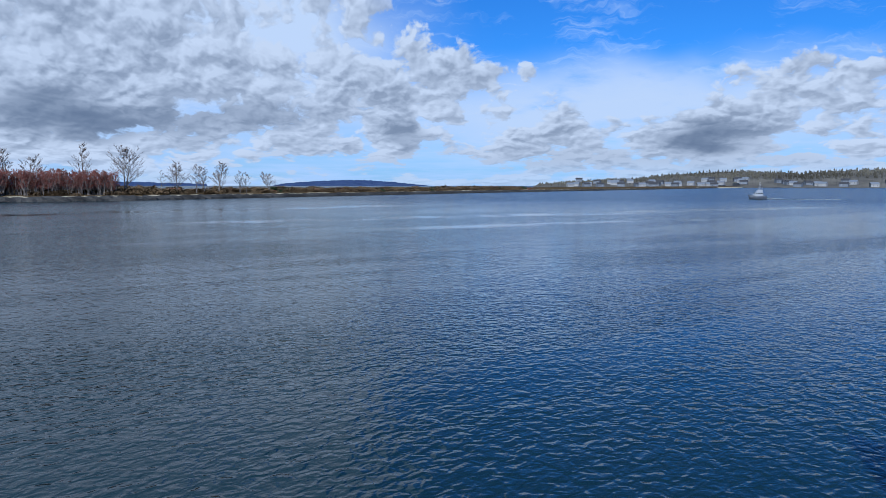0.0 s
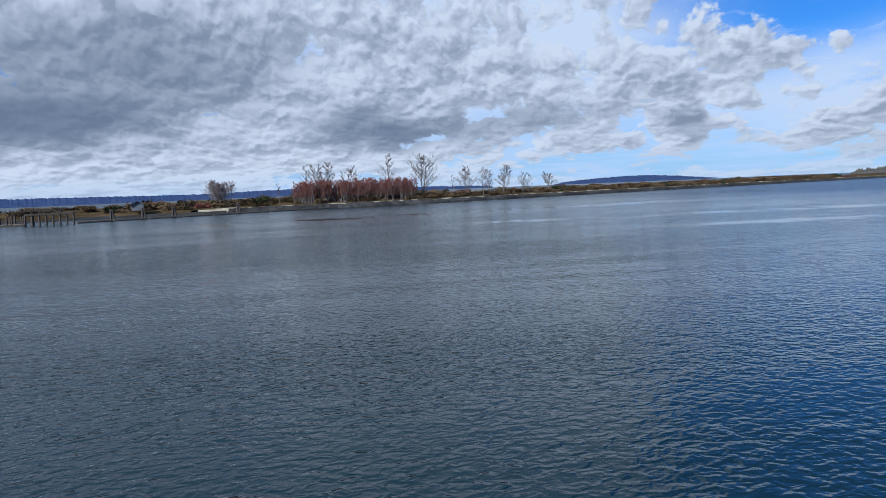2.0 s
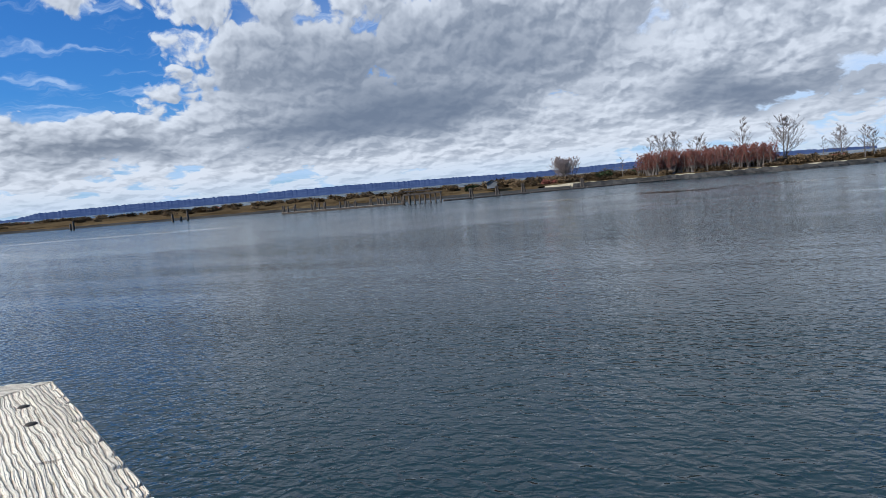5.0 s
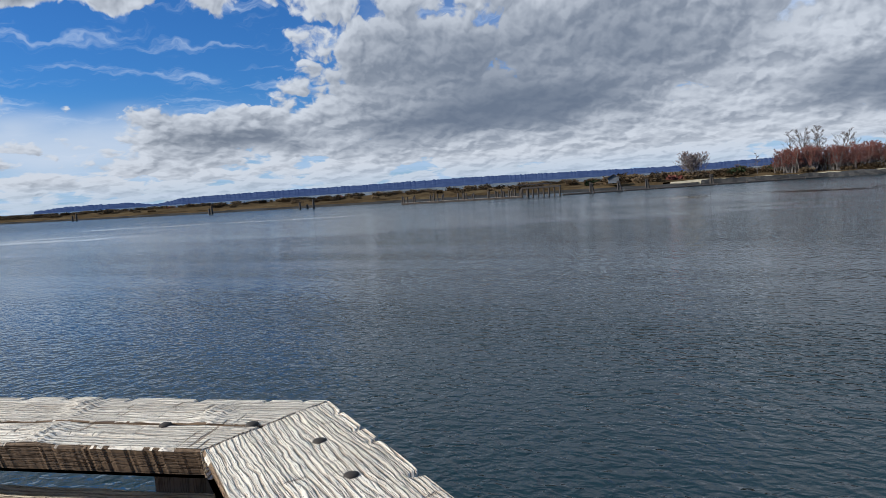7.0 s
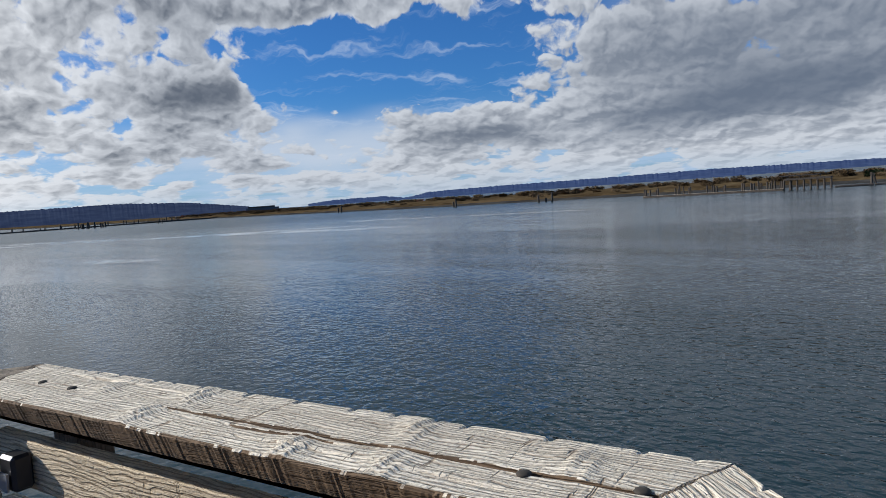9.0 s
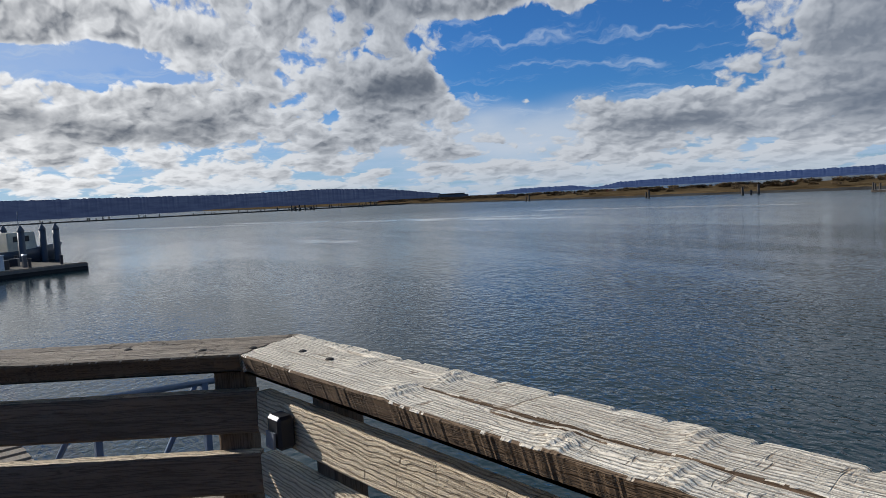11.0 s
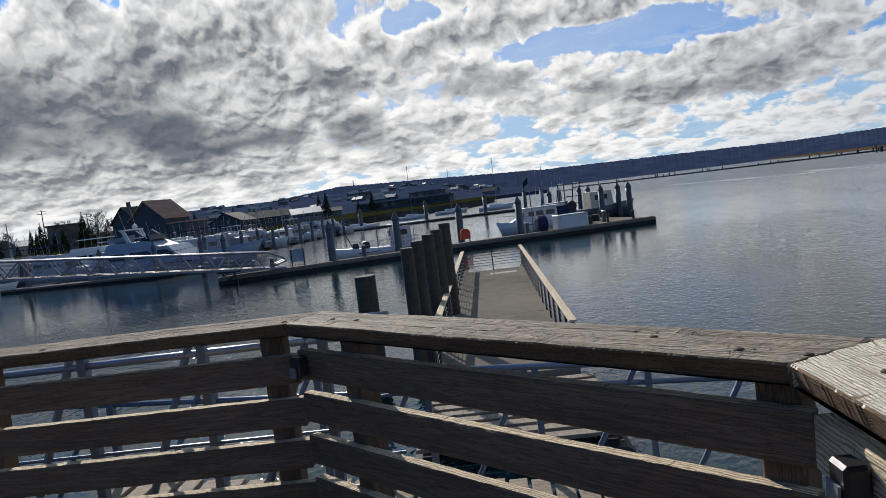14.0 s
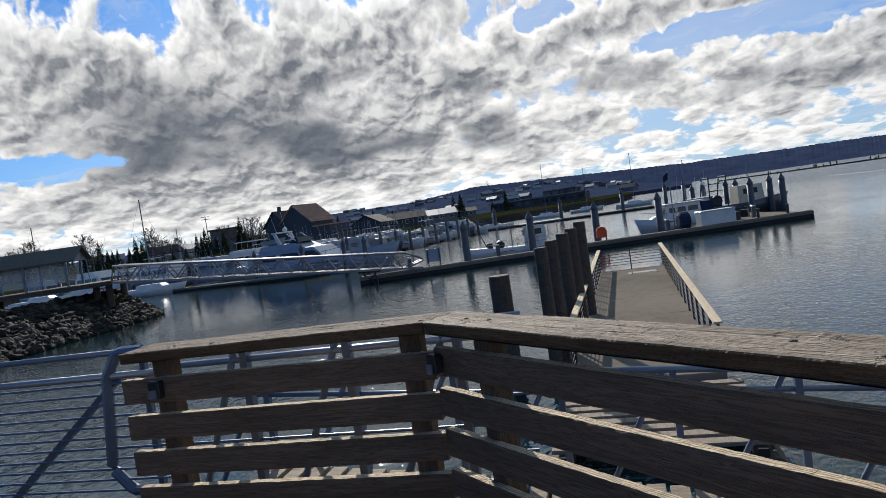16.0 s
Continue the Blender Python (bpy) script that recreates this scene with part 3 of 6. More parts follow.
def rough_board(length, skew0, skew1, w, t, seed, step=0.012, ragged=0.004, cracks=(), knots=(), cols=7, notches=0.0, undercut=False):
    """A weathered board along x from y=0 (outer edge) to y=w, top at z=0, its ends cut at two skews. cracks: x0, x1, y, depth; knots: x, y, height."""
    rng = random.Random(seed)
    bm = bmesh.new()
    n = max(4, int(length / step))
    ys = [0.0, 0.008] + [w * (k + 1) / (cols - 3) for k in range(cols - 4)] + [w - 0.008, w]
    ys += [yc + k * 0.0022 for *_, yc, dep in cracks if dep > 0.015 for k in range(-6, 7)]
    ys = sorted(set(round(min(y, w), 3) for y in ys))
    cols = len(ys)
    cuts, x = [], 0.05
    while notches and x < length:
        cuts.append((x, rng.uniform(0.4, 1.0) * notches, rng.uniform(0.003, 0.007)))
        x += rng.uniform(0.05, 0.17)
    top, bot = [], []
    for i in range(n + 1):
        f = i / n
        r1, r2 = [], []
        jag = (rng.uniform(0, ragged), rng.uniform(0, ragged))
        for k, y in enumerate(ys):
            x = length * f + skew0 * (y / w) * (1 - f) + skew1 * (y / w) * f
            dz = 0.0030 * noise.noise(Vector((x * 2.5, y * 22, seed))) + 0.0016 * noise.noise(Vector((x * 9, y * 110, seed + 3)))
            for kx, ky, kh in knots:
                g = math.exp(-((x - kx + (y - ky) * 0.35) / 0.035) ** 2 - ((y - ky) / 0.06) ** 2)
                dz += kh * g * (1 + 0.25 * math.sin((x - kx) * 210))
            for x0, x1, yc, dep in cracks:
                if x0 < x < x1:
                    c = yc + 0.010 * noise.noise(Vector((x * 5, yc * 40, seed))) + 0.002 * noise.noise(Vector((x * 30, yc * 40, seed)))
                    ends = min(1.0, (x - x0) / 0.12, (x1 - x) / 0.12)
                    dz -= dep * ends * math.exp(-((y - c) / (0.0034 + 0.0030 * max(0.0, noise.noise(Vector((x * 4, 3.3, seed)))))) ** 2)
            dy = 0.0
            if y < 0.03:
                for cx, dep, cw in cuts:
                    g = math.exp(-((x - cx) / cw) ** 2)
                    dy += dep * g * (1 - y / 0.03)
                    dz -= dep * g * 0.9 * (1 - y / 0.03)
            if k == 0:
                dy, dz = dy + jag[0], dz - 0.005
            if k == cols - 1:
                dy, dz = -jag[1] * 0.8, dz - 0.005
            r1.append(bm.verts.new((x, y + dy, dz)))
            r2.append(bm.verts.new((x, y + dy - (0.016 if undercut and k == cols - 1 else 0.0), -t)))
        top.append(r1)
        bot.append(r2)
    for i in range(n):
        for k in range(cols - 1):
            bm.faces.new((top[i][k], top[i + 1][k], top[i + 1][k + 1], top[i][k + 1]))
            if k in (0, cols - 2) or cols < 9:
                bm.faces.new((bot[i][k], bot[i][k + 1], bot[i + 1][k + 1], bot[i + 1][k]))
        if cols >= 9:
            bm.faces.new((bot[i][1], bot[i][cols - 2], bot[i + 1][cols - 2], bot[i + 1][1]))
        bm.faces.new((top[i][0], bot[i][0], bot[i + 1][0], top[i + 1][0]))
        bm.faces.new((top[i][-1], top[i + 1][-1], bot[i + 1][-1], bot[i][-1]))
    for i in (0, n):
        for k in range(cols - 1):
            q = (top[i][k], top[i][k + 1], bot[i][k + 1], bot[i][k])
            bm.faces.new(q if i == 0 else q[::-1])
    return bm


def bolt_mesh():
    bm = bmesh.new()
    bmesh.ops.create_uvsphere(bm, u_segments=10, v_segments=6, radius=0.0125)
    bmesh.ops.scale(bm, verts=bm.verts, vec=(1, 1, 0.38))
    return mesh_of(bm, "bolt", M_BOLT, True)


BOLT = bolt_mesh()
MITRE = {k: math.tan(radians((b - a) / 2)) for k, a, b in (("AB", DIR_A, DIR_B), ("BC", DIR_B, DIR_C), ("CD", DIR_C, DIR_D))}
POSTS = {"A": (0.25, 1.85), "B": (0.24, 1.52), "C": (0.18, 1.80), "D": (0.20, 1.54)}
HOLES = {"A": ((2.69, 0.088), (2.53, 0.092)), "B": ((0.09, 0.146), (0.26, 0.157), (1.52, 0.136), (1.67, 0.131)), "C": ((0.10, 0.19), (0.25, 0.185), (1.77, 0.13), (1.92, 0.138), (0.50, 0.118)), "D": ((0.12, 0.20), (0.30, 0.20), (1.20, 0.20), (1.43, 0.17))}
CRACKS = {"A": ((0.4, 1.9, 0.13, 0.006), (1.6, 2.6, 0.19, 0.005)), "B": ((0.03, 1.14, 0.149, 0.032), (0.58, 0.92, 0.170, 0.018), (1.0, 1.7, 0.06, 0.006), (0.2, 0.9, 0.21, 0.006)), "C": ((0.3, 1.5, 0.07, 0.006), (0.9, 2.0, 0.16, 0.006), (0.1, 0.7, 0.20, 0.005)), "D": ((0.2, 1.2, 0.08, 0.005), (0.5, 1.5, 0.15, 0.004))}
KNOTS = {"A": ((0.8, 0.1, 0.004), (1.7, 0.15, 0.004)), "B": ((1.12, 0.06, 0.009), (1.14, 0.20, 0.007), (0.52, 0.06, 0.007), (0.47, 0.21, 0.007), (0.68, 0.21, 0.007), (1.42, 0.09, 0.005), (0.20, 0.09, 0.005)), "C": ((0.45, 0.06, 0.006), (0.82, 0.20, 0.005), (1.25, 0.15, 0.005)), "D": ((0.7, 0.1, 0.004),)}
for run, p, q, ang in RUNS:
    length = (q - p).length
    base = Matrix.Translation((p.x, p.y, DECK_Z)) @ Matrix.Rotation(radians(ang), 4, "Z")
    fence = thing("platform_railing", base, "weathered timber railing with a broad bolted cap board", "railing", "railing sections round the platform")
    t0, t1 = {"A": (0.0, MITRE["AB"]), "B": (MITRE["AB"], MITRE["BC"]), "C": (MITRE["BC"], MITRE["CD"]), "D": (MITRE["CD"], 0.0)}[run]
    s0, s1 = CAP_W * t0, -CAP_W * t1
    bm = rough_board(length - 0.005, s0 + 0.003, s1 - 0.003, CAP_W, CAP_T, ord(run), 0.007, 0.003, CRACKS[run], KNOTS[run], 54, 0.013 if run in "AB" else 0.004, True)
    bm.normal_update()
    for f in bm.faces:
        mid = f.calc_center_median()
        # low crack faces get the painted shade, inner edge faces their own brown
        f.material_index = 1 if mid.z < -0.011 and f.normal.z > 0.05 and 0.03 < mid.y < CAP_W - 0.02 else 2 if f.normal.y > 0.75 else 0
    # C and D get the tones darkened for backlight
    cap = part("cap_board", bm, [{"C": M_CAP_MID, "D": M_CAP_BROWN}.get(run, M_CAP), M_CRACK_SHADE, M_CAPSIDE], fence, "sun-bleached grey cap board with raised grain, darkened on backlit runs", pose(0, 0, CAP_Z - DECK_Z))
    for hx, hy in HOLES[run]:
        share("bolt", BOLT, cap, pose(hx, hy, 0.0005))
    for k, z in enumerate(RAIL_TOPS):
        i0 = 0.214 * t0
        i1 = 0.214 * t1 if run != "D" else -0.045
        bm = rough_board(length - i0 - i1 - 0.003, 0.0, 0.0, RAIL_H, RAIL_T, 50 + k + ord(run) * 7, 0.03, 0.0025)
        bm.normal_update()
        # top edges take the pale sunlit tone, faces the tone of their run
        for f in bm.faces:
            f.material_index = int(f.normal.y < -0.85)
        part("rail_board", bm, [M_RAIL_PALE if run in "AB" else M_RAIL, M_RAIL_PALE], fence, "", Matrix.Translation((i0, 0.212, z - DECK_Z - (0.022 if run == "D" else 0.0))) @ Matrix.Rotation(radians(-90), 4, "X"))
    for s in POSTS[run]:
        bm = boxm(-0.05, 0.05, -0.05, 0.05, 0.0, CAP_Z - CAP_T - DECK_Z - 0.001, 0.006)
        bmesh.ops.rotate(bm, verts=bm.verts, matrix=Matrix.Rotation(radians(90), 3, "Y"))
        part("post", bm, M_POST, fence, "", Matrix.Translation((s, 0.120, 0)) @ Matrix.Rotation(radians(-90), 4, "Y"))

# platform deck under the camera, out of view, coloured dark against bounce light
bm = bmesh.new()
inner = [Vector((C0.x, C0.y, 0)), C1, C2, C3, C4]
ring = [v + Vector((0, 0, DECK_Z - 0.30)) for v in inner] + [Vector((-8, 1.0, DECK_Z - 0.30)), Vector((-8, -6.6, DECK_Z - 0.30)), Vector((-0.6, -6.6, DECK_Z - 0.30)), Vector((-1.0, -5.0, DECK_Z - 0.30)), Vector((-0.9, -4.0, DECK_Z - 0.30))]
low = bm.faces.new([bm.verts.new(v) for v in ring])
ext = bmesh.ops.extrude_face_region(bm, geom=[low])
bmesh.ops.translate(bm, verts=[v for v in ext["geom"] if isinstance(v, bmesh.types.BMVert)], vec=(0, 0, 0.255))
bmesh.ops.recalc_face_normals(bm, faces=bm.faces)
floor = tagged(part("floor", bm, M_FLOATSIDE), "unseen timber deck of the viewing platform, darkened to cut bounce light", "deck", kind="structure")
y = -6.58
while y < 2.9:
    bm = bmesh.new()
    bm.faces.new([bm.verts.new((v.x, v.y, 0)) for v in ring])
    for py, up in ((y, -1), (y + 0.138, 1)):
        bmesh.ops.bisect_plane(bm, geom=list(bm.verts) + list(bm.edges) + list(bm.faces), plane_co=(0, py, 0), plane_no=(0, up, 0), clear_outer=True)
    if bm.faces:
        ext = bmesh.ops.extrude_face_region(bm, geom=list(bm.faces))
        bmesh.ops.translate(bm, verts=[v for v in ext["geom"] if isinstance(v, bmesh.types.BMVert)], vec=(0, 0, 0.04))
        bmesh.ops.recalc_face_normals(bm, faces=bm.faces)
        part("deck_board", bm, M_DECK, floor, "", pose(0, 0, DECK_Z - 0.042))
    else:
        bm.free()
    y += 0.145

# plain walls added unseen behind the viewer, to keep sky light off the rails
tagged(part("blocker_south", boxm(-7.5, -1.0, -6.4, -6.2, DECK_Z + 0.0, DECK_Z + 2.4), M_BLOCKER), "added unseen plain wall behind the platform, blocks sky light", "wall", kind="structure")
tagged(part("blocker_west", boxm(-7.7, -7.5, -6.4, -0.5, DECK_Z, DECK_Z + 3.0), M_BLOCKER), "added unseen plain side wall, blocks sky light", "wall", kind="structure")

# ---------------------------------------------------------------- the lower concrete dock
DOCK_A, DOCK_B = Vector((-3.45, 14.8, 0)), Vector((-8.74, 36.7, 0))
dock_dir = math.degrees(math.atan2(*(DOCK_B - DOCK_A).yx))
DOCK_L, DOCK_W = (DOCK_B - DOCK_A).length, 3.30
dock_at = Matrix.Translation((DOCK_A.x, DOCK_A.y, 0)) @ Matrix.Rotation(radians(dock_dir), 4, "Z")
dock = thing("boarding_dock", dock_at, "low concrete boarding dock with timber-capped rails", "dock")
part("slab", boxm(0, DOCK_L, -DOCK_W / 2, DOCK_W / 2, 0.30, 0.5, 0.01), M_CONC, dock)
part("float_side", boxm(0.02, DOCK_L - 0.02, -DOCK_W / 2 + 0.03, DOCK_W / 2 - 0.03, -0.6, 0.298), M_FLOATSIDE, dock, "black float under the slab")
for side in (-1, 1):
    y = side * (DOCK_W / 2 - 0.05)
    bm = rough_board(DOCK_L, 0, 0, 0.19, 0.04, 90 + side, 0.2)
    part("cap_rail", bm, M_RAIL_PALE, dock, "weathered timber cap rail", pose(0, y - 0.095, 1.57))
    n = 16
    for k in range(n):
        x = 0.1 + (DOCK_L - 0.2) * k / (n - 1)
        part("post", boxm(x - 0.03, x + 0.03, y - 0.03, y + 0.03, 0.5, 1.53), M_BLACK, dock)
    for k in range(6):
        part("rail", tubem([(0.1, y, 0.65 + k * 0.145), (DOCK_L - 0.1, y, 0.65 + k * 0.145)], 0.012, 6), M_BLACK, dock)
for k in range(6):
    part("end_rail", tubem([(DOCK_L - 0.1, -DOCK_W / 2 + 0.1, 0.65 + k * 0.145), (DOCK_L - 0.1, DOCK_W / 2 - 0.1, 0.65 + k * 0.145)], 0.015, 6), M_BLACK, dock)
M_WET = plain("wet_concrete", (0.06, 0.055, 0.05), 0.05, vary=0.1)
part("wet_patch", boxm(DOCK_L - 1.5, DOCK_L - 0.2, -DOCK_W / 2 + 0.2, DOCK_W / 2 - 0.2, 0.499, 0.504), M_WET, dock, "rain-wet strip at the dock end")
part("wet_patch", boxm(DOCK_L - 3.4, DOCK_L - 2.7, -DOCK_W / 2 + 0.5, 0.2, 0.499, 0.504), M_WET, dock, "rain-wet strip at the dock end")
for k in range(1, 6):
    part("slab_joint", boxm(DOCK_L * k / 6 - 0.012, DOCK_L * k / 6 + 0.012, -DOCK_W / 2 + 0.02, DOCK_W / 2 - 0.02, 0.499, 0.503), M_WET, dock, "dark slab joint")
part("end_post", boxm(DOCK_L - 0.13, DOCK_L - 0.07, -0.03, 0.03, 0.5, 1.53), M_BLACK, dock)

# ---------------------------------------------------------------- the long marina float and its piles
FL_A, FL_B = Vector((0.15, 65.6, 0)), Vector((-33.6, 46.2, 0))
fl_dir = math.degrees(math.atan2(*(FL_B - FL_A).yx))
FL_L = (FL_B - FL_A).length
fl_at = Matrix.Translation((FL_A.x, FL_A.y, 0)) @ Matrix.Rotation(radians(fl_dir), 4, "Z")
mfloat = thing("marina_float", fl_at, "long low concrete marina float with dark sides", "float")
part("deck_slab", boxm(0, FL_L, -2.6, 0, 0.28, 0.5, 0.01), M_CONC, mfloat)
part("side", boxm(0.02, FL_L - 0.02, -2.57, -0.02, -0.6, 0.278), M_FLOATSIDE, mfloat)
part("head_slab", boxm(0, 9.0, -15.5, -2.604, 0.28, 0.5, 0.01), M_CONC, mfloat)
part("head_side", boxm(0.02, 8.98, -15.47, -2.63, -0.6, 0.278), M_FLOATSIDE, mfloat)
part("bull_rail", boxm(0.1, FL_L, -0.25, -0.05, 0.503, 0.62, 0.01), M_PLANK, mfloat)


def steel_pile(at, r=0.33, top=4.0):
    p = thing("steel_pile", at, "grey steel mooring pile with a pointed cap", "pile", "mooring piles of the marina")
    part("shaft", tubem([(0, 0, -3), (0, 0, top - 0.75)], r, 16), M_STEELPILE, p, smooth=True)
    bm = bmesh.new()
    tube(bm, [(0, 0, top - 0.749), (0, 0, top - 0.6), (0, 0, top)], [r * 1.06, r * 1.06, 0.03], 16)
    part("cap", bm, M_STEELPILE, p, "conical pile cap")
    return p


first = None
for a, d in ((1.75, 84), (2.58, 84.5), (3.9, 82), (10.58, 67.5), (15.5, 64), (20.75, 61.5), (26.2, 58.6), (4.9, 96), (5.6, 99), (7.2, 100), (8.0, 97)):
    v = far(a, d)
    if first is None:
        first = steel_pile(pose(v.x, v.y, 0))
    else:
        copy_thing(first, pose(v.x, v.y, 0))

# timber dolphin piles beside the boarding dock
for a, d, top, r in ((23.55, 17.5, 2.9, 0.27), (19.85, 17.0, 3.5, 0.165), (19.0, 18.6, 3.55, 0.17), (18.05, 20.5, 3.6, 0.19), (17.35, 22.0, 3.65, 0.19), (16.65, 24.0, 3.75, 0.2)):
    v = far(a, d)
    bm = bmesh.new()
    tube(bm, [(0, 0, -3), (0, 0, top - 0.03), (0, 0, top)], [r * 1.05, r, r * 0.93], 14)
    tagged(part("mooring_post", bm, M_PILEWOOD, at=pose(v.x, v.y, 0)), "dark old round timber post beside the boarding dock", "post", "timber posts by the dock")

# ---------------------------------------------------------------- gangway beside the platform
gang_at = Matrix.Translation((C3.x, C3.y, 0)) @ Matrix.Rotation(radians(DIR_D), 4, "Z")
gangway = thing("metal_gangway", gang_at, "blue-grey painted steel gangway with tube rails and slatted deck", "gangway")


# open rail beyond the platform's end: two tubes, many thin bars, one brace
for z, r, m in ((4.085, 0.019, M_BLUESTEEL), (3.945, 0.022, M_GALV), (3.03, 0.035, M_BLUESTEEL)):
    part("handrail" if m is M_GALV else "chord", tubem([(1.9, -0.30, z), (6.2, -0.30, z)], r, 8), m, gangway, "bare galvanised handrail" if m is M_GALV else "", smooth=True)
for k in range(13):
    part("bar", tubem([(1.95, -0.30, 3.90 - k * 0.066), (6.2, -0.30, 3.90 - k * 0.066)], 0.0075, 6), M_BLUESTEEL, gangway)
for x in (2.05, 4.1, 6.1):
    part("upright", boxm(x - 0.018, x + 0.018, -0.345, -0.31, 2.9, 4.10), M_BLUESTEEL, gangway)
for x in (2.22, 4.2):
    part("brace", boxm(0, 1.22, -0.02, 0.02, -0.018, 0.018), M_BLUESTEEL, gangway, "", Matrix.Translation((x, -0.325, 3.94)) @ Matrix.Rotation(radians(37.5), 4, "Y"))
for x, y in ((-0.6, -0.4), (-0.6, -1.5), (1.7, -1.5), (1.95, -0.36), (4.1, -0.36), (6.1, -0.36)):
    part("leg", boxm(x - 0.07, x + 0.07, y - 0.07, y + 0.07, -2.0, 2.9 if y == -0.36 else 2.598), M_BLUESTEEL, gangway)
for z, r in ((4.055, 0.022), (3.97, 0.02), (3.05, 0.035)):
    part("chord", tubem([(-0.25, -0.30, z), (1.9, -0.30, z)], r, 8), M_GALV if z == 3.97 else M_BLUESTEEL, gangway, smooth=True)
for k, x in enumerate((0.1, 0.72, 1.35)):
    part("upright", boxm(x - 0.022, x + 0.022, -0.325, -0.275, 3.0, 4.03), M_BLUESTEEL, gangway)
    part("brace", tubem([(x + 0.45, -0.30, 3.05), (x + 0.06, -0.30, 4.03)], 0.02, 6), M_BLUESTEEL, gangway)
for k in range(5):
    part("bar", tubem([(-0.25, -0.30, 3.2 + k * 0.15), (1.94, -0.30, 3.2 + k * 0.15)], 0.009, 6), M_BLUESTEEL, gangway)
# the far side, lower where the gangway drops towards the dock
for z, r in ((3.62, 0.024), (3.48, 0.02), (2.75, 0.03)):
    part("chord", tubem([(-2.6, -1.55, z - 0.34), (2.3, -1.55, z - 0.02)], r, 8), M_BLUESTEEL, gangway, smooth=True)
for k in range(7):
    x = -2.5 + k * 0.75
    z = 3.28 + (x + 2.6) * 0.065
    part("upright", boxm(x - 0.022, x + 0.022, -1.575, -1.525, z - 0.87, z), M_BLUESTEEL, gangway)
    part("brace", tubem([(x + 0.5, -1.55, z - 0.8), (x + 0.06, -1.55, z)], 0.02, 6), M_BLUESTEEL, gangway)
# the bent end frame of the near side
frame_pts = [(2.02, 4.085), (2.17, 4.085), (2.21, 4.075), (2.29, 3.955), (2.305, 3.92), (2.365, 3.40), (2.355, 3.36), (2.25, 3.25), (2.22, 3.235), (2.02, 3.235)]
bm = bmesh.new()
tube(bm, [(x, -0.30, z) for x, z in frame_pts], 0.034, 8)
part("end_frame", bm, M_BLUESTEEL, gangway, "thick bent blue-grey end frame")
for y in (-0.45, -1.4):
    part("stringer", tubem([(-2.65, y, 2.37), (1.95, y, 2.83)], 0.05, 6), M_BLUESTEEL, gangway)
x = -2.6
plank = mesh_of(boxm(-0.062, 0.062, -1.5, -0.36, 2.60, 2.635, 0.004), "deck_plank", M_PLANK)
while x < 1.95:
    share("deck_plank", plank, gangway, pose(x, 0, 0.10 * (x + 0.8)))
    x += 0.15

# slatted landing at the near end of the boarding dock
landing = thing("slatted_landing", dock_at, "tan timber slatted landing in front of the boarding dock", "landing")
slat = mesh_of(boxm(-0.13, 0.13, -1.9, 1.7, 0.33, 0.40, 0.006), "slat", M_PLANK)
for k in range(9):
    share("slat", slat, landing, pose(-0.35 - k * 0.42, 0.0, 0))
for y in (-1.6, 0.0, 1.5):
    part("bearer", boxm(-4.0, -0.05, y - 0.08, y + 0.08, 0.10, 0.328), M_FLOATSIDE, landing)
for y in (-1.75, 1.6):
    part("log_float", tubem([(-4.1, y, 0.0), (-0.05, y, 0.0)], 0.22, 10), M_PILEWOOD, landing)

M_LENS = plain("pale_grey_lens", (0.16, 0.175, 0.20), 0.2)
# step lights fixed to the rail
def step_light(at):
    t = thing("step_light", at, "small black rail light with a pale lens", "light", "rail lights")
    bm = boxm(-0.034, 0.034, -0.03, 0.020, -0.075, 0.015, 0.008)
    part("housing", bm, M_BLACK, t)
    bm = boxm(-0.022, 0.022, 0.0165, 0.0225, -0.066, -0.022)
    bmesh.ops.rotate(bm, verts=bm.verts, cent=(0, 0, 0.02), matrix=Matrix.Rotation(radians(4), 3, "X"))
    part("lens", bm, M_LENS, t, "grey glass lens", pose(0, 0.004, -0.004))
    return t


for p, ang, back in ((C2, DIR_B, 0.30), (C3, DIR_C, 0.13)):
    v = p - vec2(ang) * back + vec2(ang + 90) * 0.246
    step_light(Matrix.Translation((v.x, v.y, 4.0)) @ Matrix.Rotation(radians(ang), 4, "Z"))
v = C3 + vec2(DIR_D) * 1.53 + vec2(DIR_D + 90) * 0.246
step_light(Matrix.Translation((v.x, v.y, 3.99)) @ Matrix.Rotation(radians(DIR_D), 4, "Z"))


# ---------------------------------------------------------------- boats
def loft(bm, secs, close=True):
    rows = [[bm.verts.new(p) for p in s] for s in secs]
    for r, s in zip(rows, rows[1:]):
        for i in range(len(r) - 1):
            bm.faces.new((r[i], r[i + 1], s[i + 1], s[i]))
    if close:
        bm.faces.new(rows[0][::-1])
        bm.faces.new(rows[-1])
    return rows


